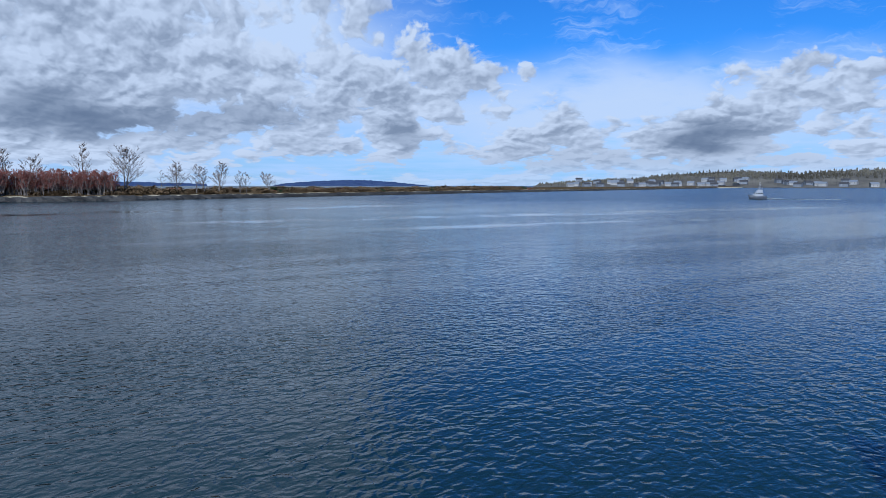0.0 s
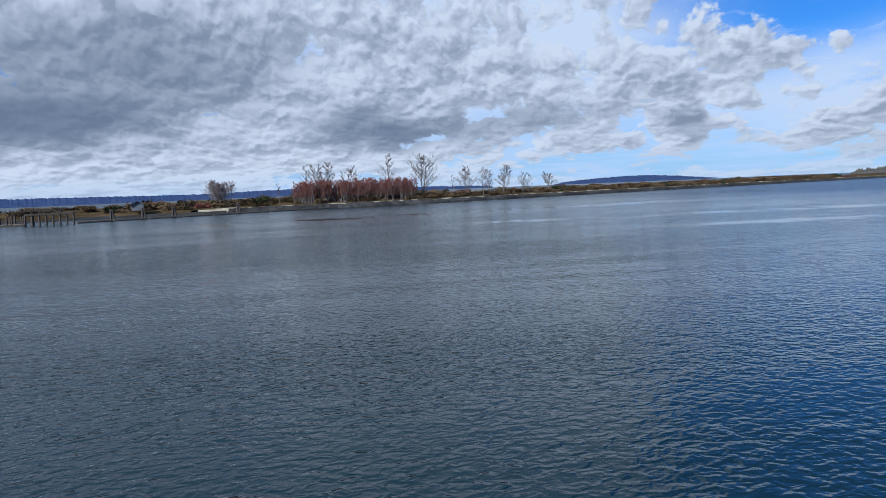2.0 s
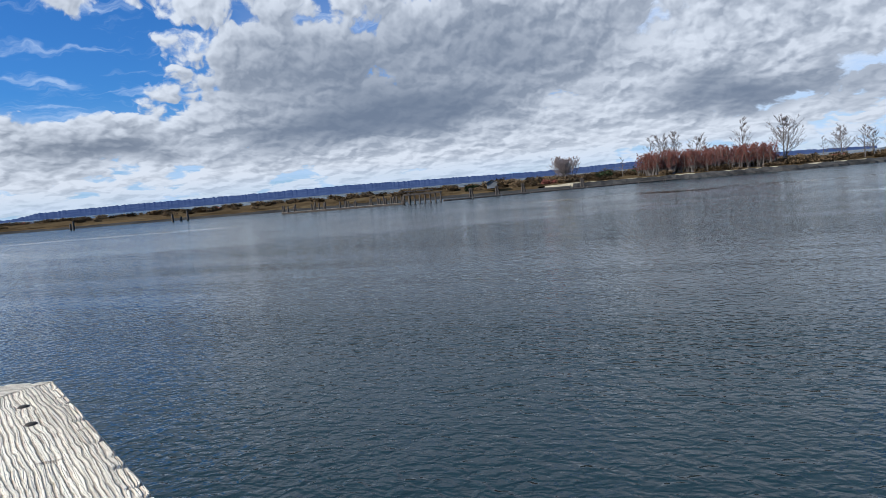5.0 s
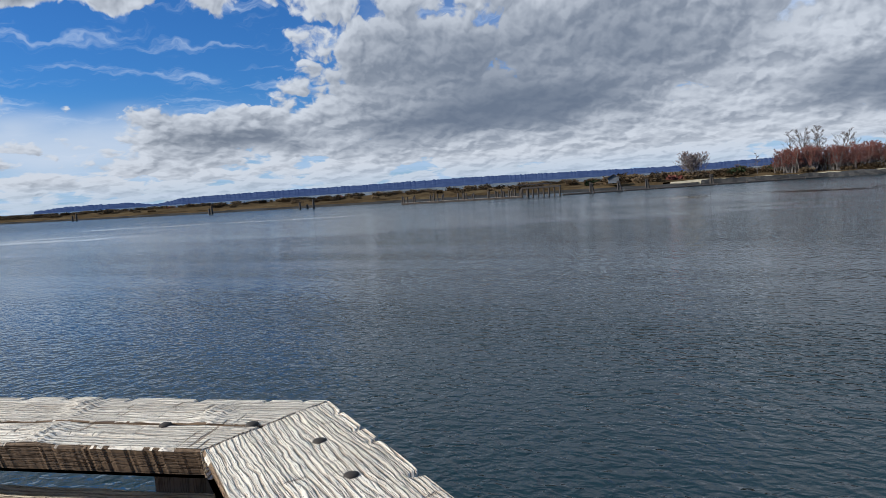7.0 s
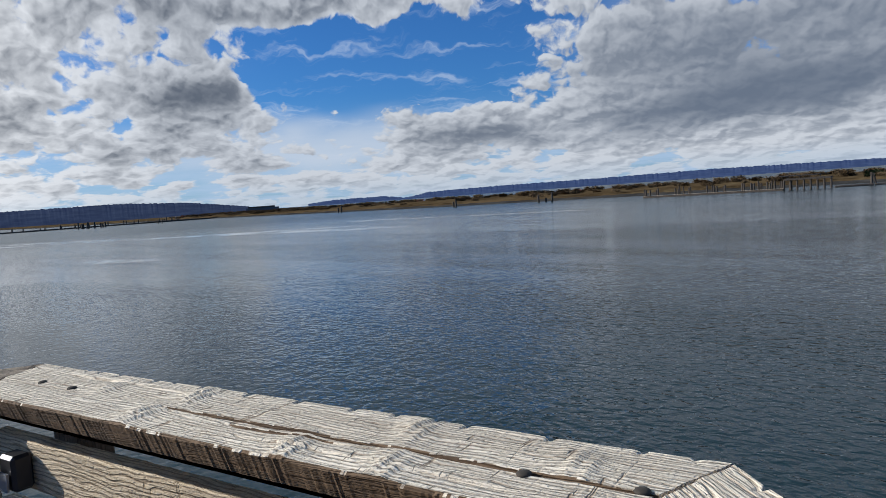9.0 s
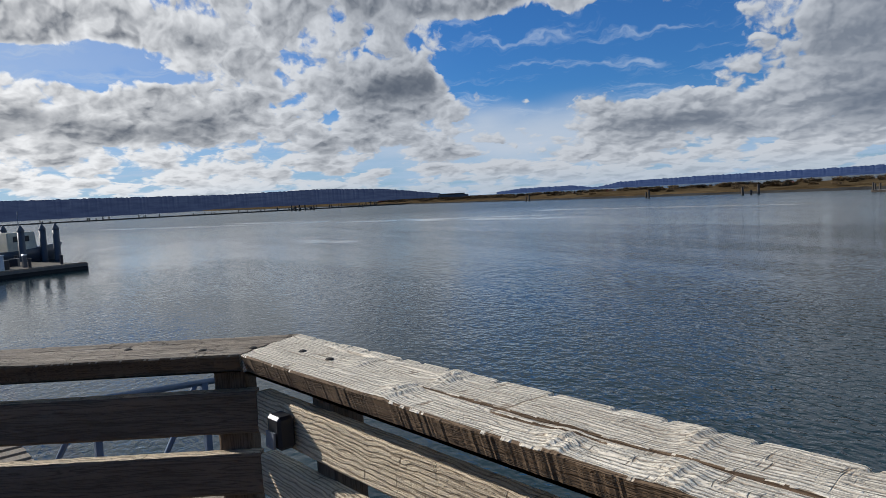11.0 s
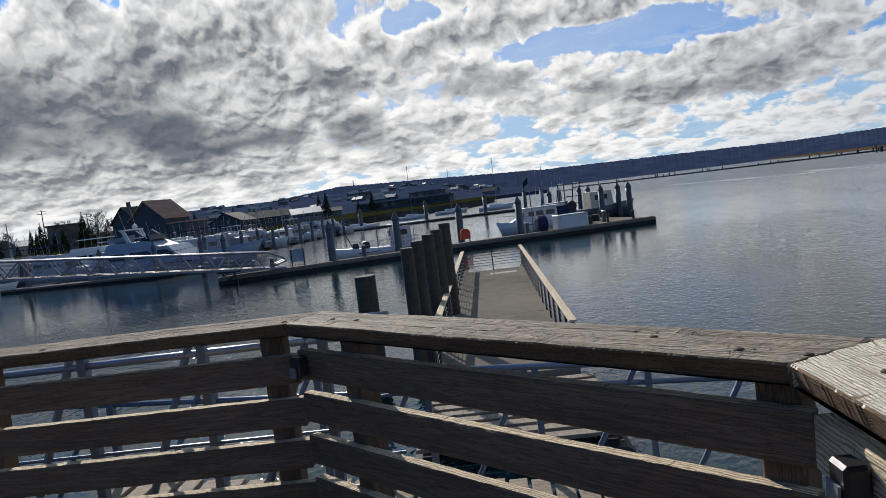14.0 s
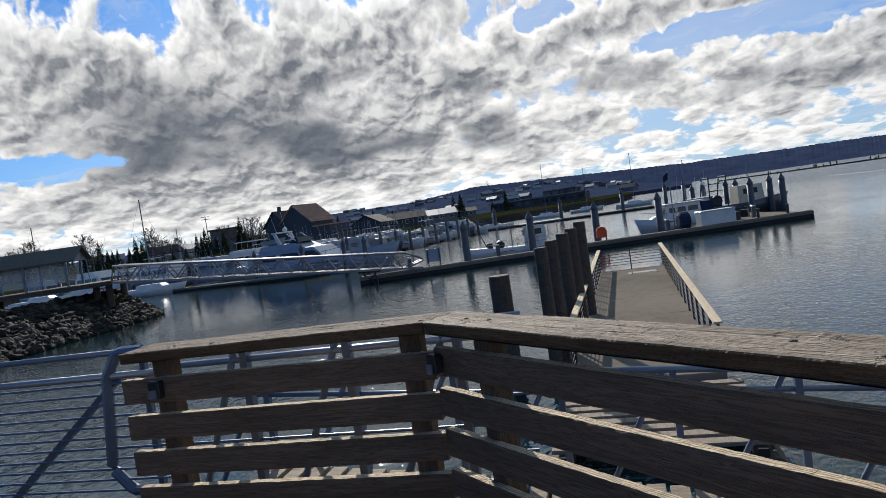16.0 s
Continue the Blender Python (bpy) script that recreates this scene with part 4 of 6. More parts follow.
def hull_mesh(L, B, free, bow_rise):
    """A hull along x, bow at +L/2, closed on top by the deck."""
    bm = bmesh.new()
    secs = []
    for i in range(15):
        f = i / 14
        x = (f - 0.5) * L
        half = B / 2 * (1 - max(0, (f - 0.5) / 0.5) ** 2.4) * (0.9 + 0.1 * min(1, f * 4))
        half = max(half, 0.03)
        top = free * (1 + bow_rise * max(0, (f - 0.35) / 0.65) ** 2)
        keel = -0.35 * (1 - max(0, (f - 0.7) / 0.3) ** 2) 
        rake = 0.09 * L * max(0, (f - 0.8) / 0.2)
        secs.append([(x + rake, -half, top), (x + rake * 0.6, -half * 0.97, top * 0.55), (x + rake * 0.2, -half * 0.8, 0.0), (x, 0, keel), (x + rake * 0.2, half * 0.8, 0.0), (x + rake * 0.6, half * 0.97, top * 0.55), (x + rake, half, top), (x + rake, -half, top)])
    loft(bm, secs)
    bmesh.ops.remove_doubles(bm, verts=bm.verts, dist=0.001)
    bmesh.ops.recalc_face_normals(bm, faces=bm.faces)
    return bm


def house_mesh(x0, x1, w, z0, z1, rake0=0.2, rake1=0.6, taper=0.85):
    """A cabin: a box with raked ends and sides leaning in."""
    bm = bmesh.new()
    lo = [(x0, -w / 2, z0), (x1, -w / 2, z0), (x1, w / 2, z0), (x0, w / 2, z0)]
    hi = [(x0 + rake0, -w / 2 * taper, z1), (x1 - rake1, -w / 2 * taper, z1), (x1 - rake1, w / 2 * taper, z1), (x0 + rake0, w / 2 * taper, z1)]
    v = [bm.verts.new(p) for p in lo + hi]
    for f in ((0, 3, 2, 1), (4, 5, 6, 7), (0, 1, 5, 4), (1, 2, 6, 5), (2, 3, 7, 6), (3, 0, 4, 7)):
        bm.faces.new([v[i] for i in f])
    bmesh.ops.bevel(bm, geom=list(bm.edges), offset=0.06, segments=2, affect="EDGES")
    return bm


M_NAVY = plain("navy_canvas", (0.02, 0.03, 0.07), 0.7)
M_PALEHULL = plain("pale_blue_grey_hull", (0.25, 0.30, 0.38), 0.55, vary=0.06)
M_GREYHULL = plain("grey_hull_paint", (0.24, 0.26, 0.29), 0.4, vary=0.1)
M_CREAM = plain("cream_paint", (0.62, 0.56, 0.42), 0.4)
M_DARKHULL = plain("dark_hull_paint", (0.05, 0.06, 0.08), 0.35)


def motor_boat(at, L, label, hull=None, style=0, seed=0, group="boats in the marina", top=None):
    rng = random.Random(seed)
    hull = hull or M_WHITE
    top = top or M_WHITE
    B, free = L * 0.30, 0.6 + L * 0.065
    t = thing("motor_boat", at, label, "boat", group)
    part("hull", hull_mesh(L, B, free, 0.45), hull, t, smooth=True)
    bm = boxm(-L * 0.49, L * 0.3, -B * 0.488, B * 0.488, free * 0.86, free * 0.93)
    part("rub_rail", bm, M_DARKHULL, t)
    h1 = free + 1.1 + L * 0.05
    cab = part("cabin", house_mesh(-L * 0.28, L * 0.26, B * 0.78, free - 0.02, h1, 0.1, L * 0.09), top, t)
    za, zb = free + (h1 - free) * 0.42, free + (h1 - free) * 0.82
    wa, wb = B * 0.78 * (1 - 0.15 * 0.42) + 0.05, B * 0.78 * (1 - 0.15 * 0.82) + 0.05
    for x0, x1 in ((-L * 0.24, -L * 0.09), (-L * 0.08, L * 0.05), (L * 0.06, L * 0.16)):
        part("window_band", house_mesh(x0, x1, wa, za, zb, 0.02, 0.06, wb / wa), M_GLASS, cab, "dark tinted cabin windows")
    bm = boxm(-0.015, 0.015, -B * 0.30, B * 0.30, 0, (h1 - free) * 0.75)
    part("windscreen", bm, M_GLASS, cab, "", Matrix.Translation((L * 0.262, 0, free + 0.25)) @ Matrix.Rotation(-math.atan2(L * 0.09, h1 - free), 4, "Y"))
    part("foredeck", house_mesh(L * 0.15, L * 0.42, B * 0.55, free + 0.1, free + 0.55, 0.05, 0.8, 0.7), top, t)
    if style in (0, 1):
        bm = house_mesh(-L * 0.24, L * 0.12, B * 0.7, h1 + 0.002, h1 + 0.62, 0.05, 0.3, 0.95)
        part("flybridge", bm, top, t)
        for sx, sy in ((-0.2, -1), (-0.2, 1), (0.02, -1), (0.02, 1)):
            part("arch_leg", tubem([(L * sx, sy * B * 0.3, h1 + 0.6), (L * sx - 0.15, sy * B * 0.27, h1 + 1.75)], 0.03, 6), M_ALU, t)
        part("bimini", house_mesh(-L * 0.26, L * 0.03, B * 0.66, h1 + 1.73, h1 + 1.86, 0.05, 0.1, 0.9), M_NAVY if style == 1 else M_WHITE, t)
    if style == 2:
        part("roof_visor", boxm(-L * 0.33, L * 0.2, -B * 0.4, B * 0.4, h1, h1 + 0.08, 0.02), M_WHITE, t)
    part("mast", tubem([(-L * 0.12, 0, h1), (-L * 0.14, 0, h1 + 2.2 + rng.random() * 2)], 0.03, 6), M_ALU, t)
    part("boot_stripe", boxm(-L * 0.495, L * 0.24, -B * 0.497, B * 0.497, 0.10, 0.24), M_DARKHULL, t, "dark stripe along the waterline")
    for sy in (-1, 1):
        part("whip_antenna", tubem([(-L * 0.05, sy * B * 0.3, h1), (-L * 0.09, sy * B * 0.36, h1 + 2.4 + rng.random() * 1.6)], [0.02, 0.008], 5), M_WHITE, t)
    if rng.random() < 0.6:
        part("cockpit_canvas", house_mesh(-L * 0.46, -L * 0.285, B * 0.74, free, h1 - 0.1, 0.15, 0.02, 0.9), rng.choice((M_NAVY, M_BLACK, M_GREYHULL)), t, "dark canvas over the cockpit")
    if rng.random() < 0.5:
        part("radar_dome", tubem([(-L * 0.14, 0, h1 + 1.5), (-L * 0.14, 0, h1 + 1.58), (-L * 0.14, 0, h1 + 1.75)], [0.22, 0.3, 0.18], 10), M_WHITE, t)
    for sy in (-1, 1):
        pts = [(L * f, sy * B * w, free * (1 + r)) for f, w, r in ((0.02, 0.48, 0.02), (0.2, 0.44, 0.12), (0.36, 0.3, 0.28), (0.5, 0.06, 0.42))]
        part("bow_rail", tubem([(x, y, z + 0.6) for x, y, z in pts], 0.018, 5), M_ALU, t)
        for q in pts[:3]:
            part("stanchion", tubem([q, (q[0], q[1], q[2] + 0.6)], 0.012, 5), M_ALU, t)
    return t


def fishing_boat(at, L, label, house_f=-0.2):
    """An open work boat with an aft wheelhouse, side rails, a boom and an awning."""
    B, free = L * 0.32, 0.85
    t = thing("fishing_boat", at, label, "boat", "boats at the float")
    part("hull", hull_mesh(L, B, free, 0.55), M_WHITE, t, smooth=True)
    part("rub_rail", boxm(-L * 0.48, L * 0.25, -B * 0.49, B * 0.49, free * 0.72, free * 0.8), M_DARKHULL, t)
    cab = part("wheelhouse", house_mesh(L * (house_f - 0.12), L * (house_f + 0.12), B * 0.6, free - 0.02, free + 1.75, 0.05, 0.12, 0.92), M_WHITE, t)
    for sy in (-1, 1):
        part("side_window", boxm(L * (house_f - 0.07), L * (house_f + 0.07), -0.012, 0.012, free + 0.95, free + 1.45), M_GLASS, cab, "", pose(0, sy * B * 0.292, 0))
    part("front_window", boxm(-0.012, 0.012, -B * 0.22, B * 0.22, free + 0.95, free + 1.45), M_GLASS, cab, "", pose(L * (house_f + 0.118), 0, 0))
    part("awning", boxm(L * (house_f - 0.3), L * (house_f + 0.13), -B * 0.36, B * 0.36, free + 1.95, free + 2.02, 0.01), M_WHITE, t)
    for x in (house_f - 0.28, house_f - 0.14):
        for sy in (-1, 1):
            part("awning_post", tubem([(L * x, sy * B * 0.33, free), (L * x, sy * B * 0.33, free + 1.95)], 0.025, 6), M_ALU, t)
    for sy in (-1, 1):
        for h in (0.35, 0.7):
            part("side_rail", tubem([(-L * 0.45, sy * B * 0.42, free + h), (L * 0.1, sy * B * 0.46, free + h), (L * 0.3, sy * B * 0.36, free * 1.2 + h)], 0.02, 5), M_ALU, t)
        for k in range(7):
            x = -0.45 + k * 0.11
            part("stanchion", tubem([(L * x, sy * B * 0.43, free - 0.05), (L * x, sy * B * 0.43, free + 0.7)], 0.018, 5), M_ALU, t)
    part("davit", tubem([(L * 0.02, -0.3, free), (L * 0.02, -0.3, free + 1.7), (L * 0.05, -0.3, free + 2.05), (L * 0.14, -0.3, free + 2.1), (L * 0.17, -0.3, free + 1.8)], 0.05, 8), M_ALU, t)
    for y in (-0.25, 0.25):
        part("bow_boom", tubem([(L * 0.30, y, free + 0.3), (L * 0.38, y, free + 1.9)], 0.04, 6), M_BLACK, t)
    for k in range(3):
        part("boom_rung", tubem([(L * (0.32 + k * 0.02), -0.25, free + 0.7 + k * 0.4), (L * (0.32 + k * 0.02), 0.25, free + 0.7 + k * 0.4)], 0.03, 5), M_BLACK, t)
    part("net_drum", tubem([(L * 0.16, -0.6, free + 0.4), (L * 0.16, 0.6, free + 0.4)], 0.38, 12), M_BLACK, t)
    part("winch", boxm(L * 0.24, L * 0.30, -0.3, 0.3, free * 1.0, free + 0.7, 0.05), M_BLACK, t)
    return t


def on_float(x, y, turn=0.0, z=0.0):
    return fl_at @ pose(x, y, z, 0, 0, turn)


v = far(22.2, 63.5)
fishing_boat(Matrix.Translation((v.x, v.y, 0)) @ Matrix.Rotation(radians(fl_dir), 4, "Z"), 8.6, "white open fishing boat with rails, davit and aft wheelhouse", -0.22)
v = far(9.2, 70)
b = motor_boat(Matrix.Translation((v.x, v.y, 0)) @ Matrix.Rotation(radians(fl_dir), 4, "Z"), 7.4, "white cabin cruiser moored behind the float", style=2, seed=2, group="boats at the float")
# seine boat with a tall working rig behind the float head
v = far(5.2, 84)
rig = thing("seine_boat", Matrix.Translation((v.x, v.y, 0)) @ Matrix.Rotation(radians(fl_dir + 180), 4, "Z"), "dark working boat with a tall steel rig and net drum", "boat", "boats at the float")
part("hull", hull_mesh(11, 3.8, 1.2, 0.5), M_DARKHULL, rig, smooth=True)
cab = part("wheelhouse", house_mesh(0.2, 3.2, 2.4, 1.18, 3.2, 0.05, 0.15), M_CREAM, rig)
for sy in (-1, 1):
    part("side_window", boxm(0.8, 2.4, -0.012, 0.012, 2.2, 2.8), M_GLASS, cab, "", pose(0, sy * 1.14, 0))
for x in (-3.2, -1.2):
    for sy in (-1, 1):
        part("gantry_leg", tubem([(x, sy * 1.5, 1.1), (x + 0.3, sy * 0.9, 4.6)], 0.07, 8), M_BLACK, rig)
    part("gantry_beam", tubem([(x + 0.3, -0.95, 4.55), (x + 0.3, 0.95, 4.55)], 0.07, 8), M_BLACK, rig)
for z in (2.2, 3.0, 3.8):
    for sy in (-1, 1):
        part("rig_bar", tubem([(-3.1 + z * 0.06, sy * (1.6 - z * 0.15), z), (-1.1 + z * 0.06, sy * (1.6 - z * 0.15), z)], 0.04, 6), M_BLACK, rig)
part("net_drum", tubem([(-2.2, -1.1, 1.9), (-2.2, 1.1, 1.9)], 0.6, 14), M_BLACK, rig)
part("mast", tubem([(2.0, 0, 3.2), (2.0, 0, 5.4)], 0.05, 6), M_ALU, rig)
# skiff behind
v = far(7.6, 82)
motor_boat(Matrix.Translation((v.x, v.y, 0)) @ Matrix.Rotation(radians(fl_dir + 25), 4, "Z"), 6.4, "small pale sport boat moored behind the float", M_PALEHULL, 2, 4, "boats at the float")

# white tote on the float, fish boxes, dock gear
tote = thing("storage_tote", on_float(8.0, -1.0, 0, 0.5), "large white insulated fish tote on the float", "tote")
part("bin", boxm(-1.5, 1.5, -0.65, 0.65, 0.06, 1.25, 0.06), M_WHITE, tote)
part("lid", boxm(-1.53, 1.53, -0.68, 0.68, 1.252, 1.33, 0.03), M_WHITE, tote)
for x in (-1.1, 1.1):
    part("skid", boxm(x - 0.15, x + 0.15, -0.6, 0.6, 0.0, 0.058), M_BLACK, tote)
ring = thing("life_ring_stand", on_float(18.0, -0.9, 0, 0.5), "red life-ring cabinet on a low stand", "life ring")
bm = bmesh.new()
pts = [(-0.45, 0.35), (0.45, 0.35), (0.45, 0.95), (0.32, 1.2), (0.0, 1.3), (-0.32, 1.2), (-0.45, 0.95)]
f = bm.faces.new([bm.verts.new((x, -0.09, z)) for x, z in pts])
ex = bmesh.ops.extrude_face_region(bm, geom=[f])
bmesh.ops.translate(bm, verts=[q for q in ex["geom"] if isinstance(q, bmesh.types.BMVert)], vec=(0, 0.18, 0))
bmesh.ops.recalc_face_normals(bm, faces=bm.faces)
part("cabinet", bm, M_RED, ring, "red cabinet")
for x in (-0.38, 0.38):
    part("leg", boxm(x - 0.04, x + 0.04, -0.05, 0.05, 0, 0.348), M_BLACK, ring)
board = thing("notice_board", on_float(32.5, -0.7, 0, 0.5), "small pale notice board on two posts", "sign")
part("panel", boxm(-0.6, 0.6, -0.04, 0.04, 0.45, 1.55, 0.02), M_PALEHULL, board)
for x in (-0.5, 0.5):
    part("post", boxm(x - 0.04, x + 0.04, 0.041, 0.12, 0, 1.55), M_BLACK, board)
ped = None
for x, y in ((12.2, -1.0), (27.0, -0.8), (34.6, -0.8), (3.6, -3.2)):
    if ped is None:
        ped = thing("power_pedestal", on_float(x, y, 0, 0.5), "short grey dock power pedestal", "pedestal", "pedestals on the float")
        part("body", boxm(-0.16, 0.16, -0.14, 0.14, 0, 1.0, 0.03), M_STEELPILE, ped)
        part("cap", boxm(-0.18, 0.18, -0.16, 0.16, 1.002, 1.1, 0.04), M_WHITE, ped)
    else:
        copy_thing(ped, on_float(x, y, 0, 0.5))
drum = thing("net_reel", on_float(10.6, -1.5, 0, 0.5), "blue canvas covered net reel on the float", "reel")
part("cover", tubem([(-0.5, 0, 0.75), (-0.35, 0, 0.75), (0.35, 0, 0.75), (0.5, 0, 0.75)], [0.5, 0.75, 0.75, 0.5], 14), M_NAVY, drum)
part("foot", boxm(-0.4, 0.4, -0.4, 0.4, 0, 0.2), M_BLACK, drum)
flag = thing("flag_pole", fl_at @ pose(10.5, -4.0, 0.0), "pole with dark flags on the boat behind the float", "flag")
part("pole", tubem([(0, 0, 0.0), (0, 0, 5.7)], 0.05, 6), M_ALU, flag)
bm = bmesh.new()
rows_ = [[bm.verts.new((0.05 + 0.085 * k, 0.05 * math.sin(k * 1.3), 5.65 - j * 0.2 - 0.07 * k)) for k in range(7)] for j in range(4)]
for r, q in zip(rows_, rows_[1:]):
    for k in range(6):
        bm.faces.new((r[k], r[k + 1], q[k + 1], q[k]))
fl = part("flag", bm, M_NAVY, flag)
fl.modifiers.new("thick", "SOLIDIFY").thickness = 0.01

for k, (x, y, w_, d_, h_) in enumerate(((5.4, -3.4, 1.0, 0.8, 0.7), (6.6, -4.6, 0.8, 0.8, 0.9), (4.6, -5.4, 1.3, 0.7, 0.5), (3.0, -6.2, 0.7, 0.7, 0.6), (6.0, -7.0, 1.2, 1.0, 0.8))):
    cr = thing("fish_crate", on_float(x, y, 17 * k, 0.5), "dark plastic fish crate on the float head", "crate", "crates on the float")
    part("bin", boxm(-w_ / 2, w_ / 2, -d_ / 2, d_ / 2, 0, h_, 0.03), (M_BLACK, M_PILEWOOD, M_NAVY)[k % 3], cr)
    part("rim", boxm(-w_ / 2 - 0.03, w_ / 2 + 0.03, -d_ / 2 - 0.03, d_ / 2 + 0.03, h_ + 0.002, h_ + 0.06), M_BLACK, cr)
bb = thing("mooring_bollard", on_float(1.6, -1.2, 0, 0.5), "short dark mooring bollard on the float", "bollard", "bollards on the float")
part("post", tubem([(0, 0, 0), (0, 0, 0.75)], 0.12, 10), M_BLACK, bb)
part("head", tubem([(0, 0, 0.751), (0, 0, 0.85)], 0.17, 10), M_BLACK, bb)
for x, y in ((4.2, -1.2), (2.2, -7.5), (1.4, -12)):
    copy_thing(bb, on_float(x, y, 0, 0.5))

# ---------------------------------------------------------------- marina: aluminium gangway truss
TL, TR = far(53.5, 60, 3.36), far(30.0, 57.5, 0.72)
truss_at, TLEN = along(TL, TR)
truss = thing("truss_gangway", truss_at, "long bare aluminium truss gangway sloping to the float", "gangway")
for y in (-0.75, 0.75):
    part("bottom_chord", boxm(0, TLEN, y - 0.07, y + 0.07, -0.18, 0.0), M_ALU, truss)
    part("top_chord", tubem([(0, y, 0.05), (0.1, y, 1.22), (TLEN - 1.5, y, 1.22), (TLEN - 0.2, y, 0.75), (TLEN, y, 0.55), (TLEN - 1.3, y, 0.0)], 0.085, 8), M_ALU, truss, smooth=True)
    n = 26
    for k in range(n):
        x = 0.25 + (TLEN - 2.0) * k / (n - 1)
        if k % 2 == 0:
            part("upright", tubem([(x, y, 0), (x, y, 1.2)], 0.035, 6), M_ALU, truss)
        if k < n - 1:
            x2 = x + (TLEN - 2.0) / (n - 1)
            part("diagonal", tubem([(x, y, 1.2), (x2, y, 0.02)] if k % 2 == 0 else [(x, y, 0.02), (x2, y, 1.2)], 0.06, 6), M_ALU, truss)
    for z in (0.3, 0.6, 0.9):
        part("mid_rail", tubem([(0.25, y, z), (TLEN - 0.9, y, z)], 0.018, 6), M_ALU, truss)
part("walkway", boxm(0, TLEN, -0.7, 0.7, -0.06, -0.01), M_CONC, truss)
v = far(34.4, 57.0)
brk = thing("gangway_support", Matrix.Translation((v.x, v.y, 0)), "dark steel frame carrying the gangway's foot", "frame")
for x in (-0.9, 0.9):
    part("leg", tubem([(x, 0, -1.0), (x * 0.6, 0, 0.85)], 0.07, 8), M_BLACK, brk)
    part("brace", tubem([(x, 0, -0.4), (-x * 0.7, 0, 0.8)], 0.05, 6), M_BLACK, brk)
part("crossbeam", boxm(-1.1, 1.1, -0.08, 0.08, 0.86, 1.0), M_BLACK, brk)

# approach pier and shelter
pier_a, pier_b = far(53.6, 61.0), far(72, 72.0)
m_, pl = along(pier_a, pier_b)
pier = thing("approach_pier", m_, "dark timber approach pier on stout posts", "pier")
part("deck", boxm(-0.2, pl, -4.5, 1.0, 3.26, 3.44, 0.01), M_PILEWOOD, pier)
part("fascia", boxm(-0.2, pl, 1.002, 1.1, 3.08, 3.42), M_PILEWOOD, pier)
for x, y in ((0.3, 0.4), (1.6, -0.6), (0.4, -3.6), (10.0, -3.0), (16.0, -3.0)):
    part("post", tubem([(x, y, -1), (x, y, 3.258)], 0.26, 10), M_PILEWOOD, pier)
M_CLEAR, n_, p_ = material("clear_panel_glass")
p_.inputs["Base Color"].default_value = (0.55, 0.62, 0.66, 1)
p_.inputs["Roughness"].default_value, p_.inputs["Alpha"].default_value = 0.05, 0.22
M_ROOF = plain("grey_green_metal_roof", (0.085, 0.095, 0.095), 0.75, 0.0, scale=1.0)
sh = thing("gangway_shelter", m_ @ pose(3.4, -1.6, 3.442), "open glazed shelter with a ribbed grey gable roof", "shelter")
for x in (0, 3.2, 6.4, 9.6):
    for y in (-1.6, 1.6):
        part("post", boxm(x - 0.08, x + 0.08, y - 0.08, y + 0.08, 0, 2.1), M_BLUESTEEL, sh)
for sy in (-1, 1):
    bm = bmesh.new()
    vs = [bm.verts.new(p) for p in ((-0.9, sy * 2.1, 1.98), (10.5, sy * 2.1, 1.98), (10.5, 0, 3.1), (-0.9, 0, 3.1))]
    f = bm.faces.new(vs if sy < 0 else vs[::-1])
    ex = bmesh.ops.extrude_face_region(bm, geom=[f])
    bmesh.ops.translate(bm, verts=[q for q in ex["geom"] if isinstance(q, bmesh.types.BMVert)], vec=(0, 0, 0.09))
    bmesh.ops.recalc_face_normals(bm, faces=bm.faces)
    roof = part("roof_slope", bm, M_ROOF, sh)
    for k in range(24):
        x = -0.8 + k * 0.48
        part("seam", tubem([(x, sy * 2.1, 2.08), (x, 0.02 * sy, 3.2)], 0.025, 4), M_ROOF, roof)
    for x in (1.6, 4.8, 8.0):
        part("glazing", boxm(x - 1.45, x + 1.45, sy * 1.6 - 0.01, sy * 1.6 + 0.01, 0.35, 1.9), M_CLEAR, sh)
bm = bmesh.new()
f = bm.faces.new([bm.verts.new(p) for p in ((-0.5, -1.9, 2.0), (-0.5, 1.9, 2.0), (-0.5, 0, 3.02))])
ex = bmesh.ops.extrude_face_region(bm, geom=[f])
bmesh.ops.translate(bm, verts=[q for q in ex["geom"] if isinstance(q, bmesh.types.BMVert)], vec=(0.08, 0, 0))
part("gable", bm, M_ALU, sh)

# ---------------------------------------------------------------- riprap point with mossy boulders
def boulder_mesh(seed):
    rng = random.Random(seed)
    bm = bmesh.new()
    bmesh.ops.create_icosphere(bm, subdivisions=2, radius=1.0)
    for q in bm.verts:
        k = 1 + 0.5 * noise.noise(q.co * 1.3 + Vector((seed * 3.1, 0, 0)))
        q.co = Vector((q.co.x * k * 1.25, q.co.y * k, q.co.z * k * 0.72))
        q.co.x += rng.uniform(-0.1, 0.1)
    return mesh_of(bm, "boulder", M_ROCK)


BOULDERS = [boulder_mesh(k) for k in range(7)]
rng = random.Random(11)
bank = bmesh.new()
rows_ = []
for k in range(31):
    a = 49.0 + 23 * k / 30
    g = min(1, (a - 49.0) / 3.0)
    d0 = float(np.interp(a, [49, 50, 53, 57, 61, 72], [62, 58.5, 54, 49, 44.5, 38]))
    rows_.append([bank.verts.new(far(a + 1.6, d0 - 2, -1.2)), bank.verts.new(far(a + 1.6, d0, -0.1)), bank.verts.new(far(a + 1.6, d0 + 6 * g, -0.1 + 1.2 * g)), bank.verts.new(far(a + 1.6, d0 + 12 * g + 0.2, -0.1 + 2.5 * g)), bank.verts.new(far(a + 1.6, d0 + 40, -0.6))])
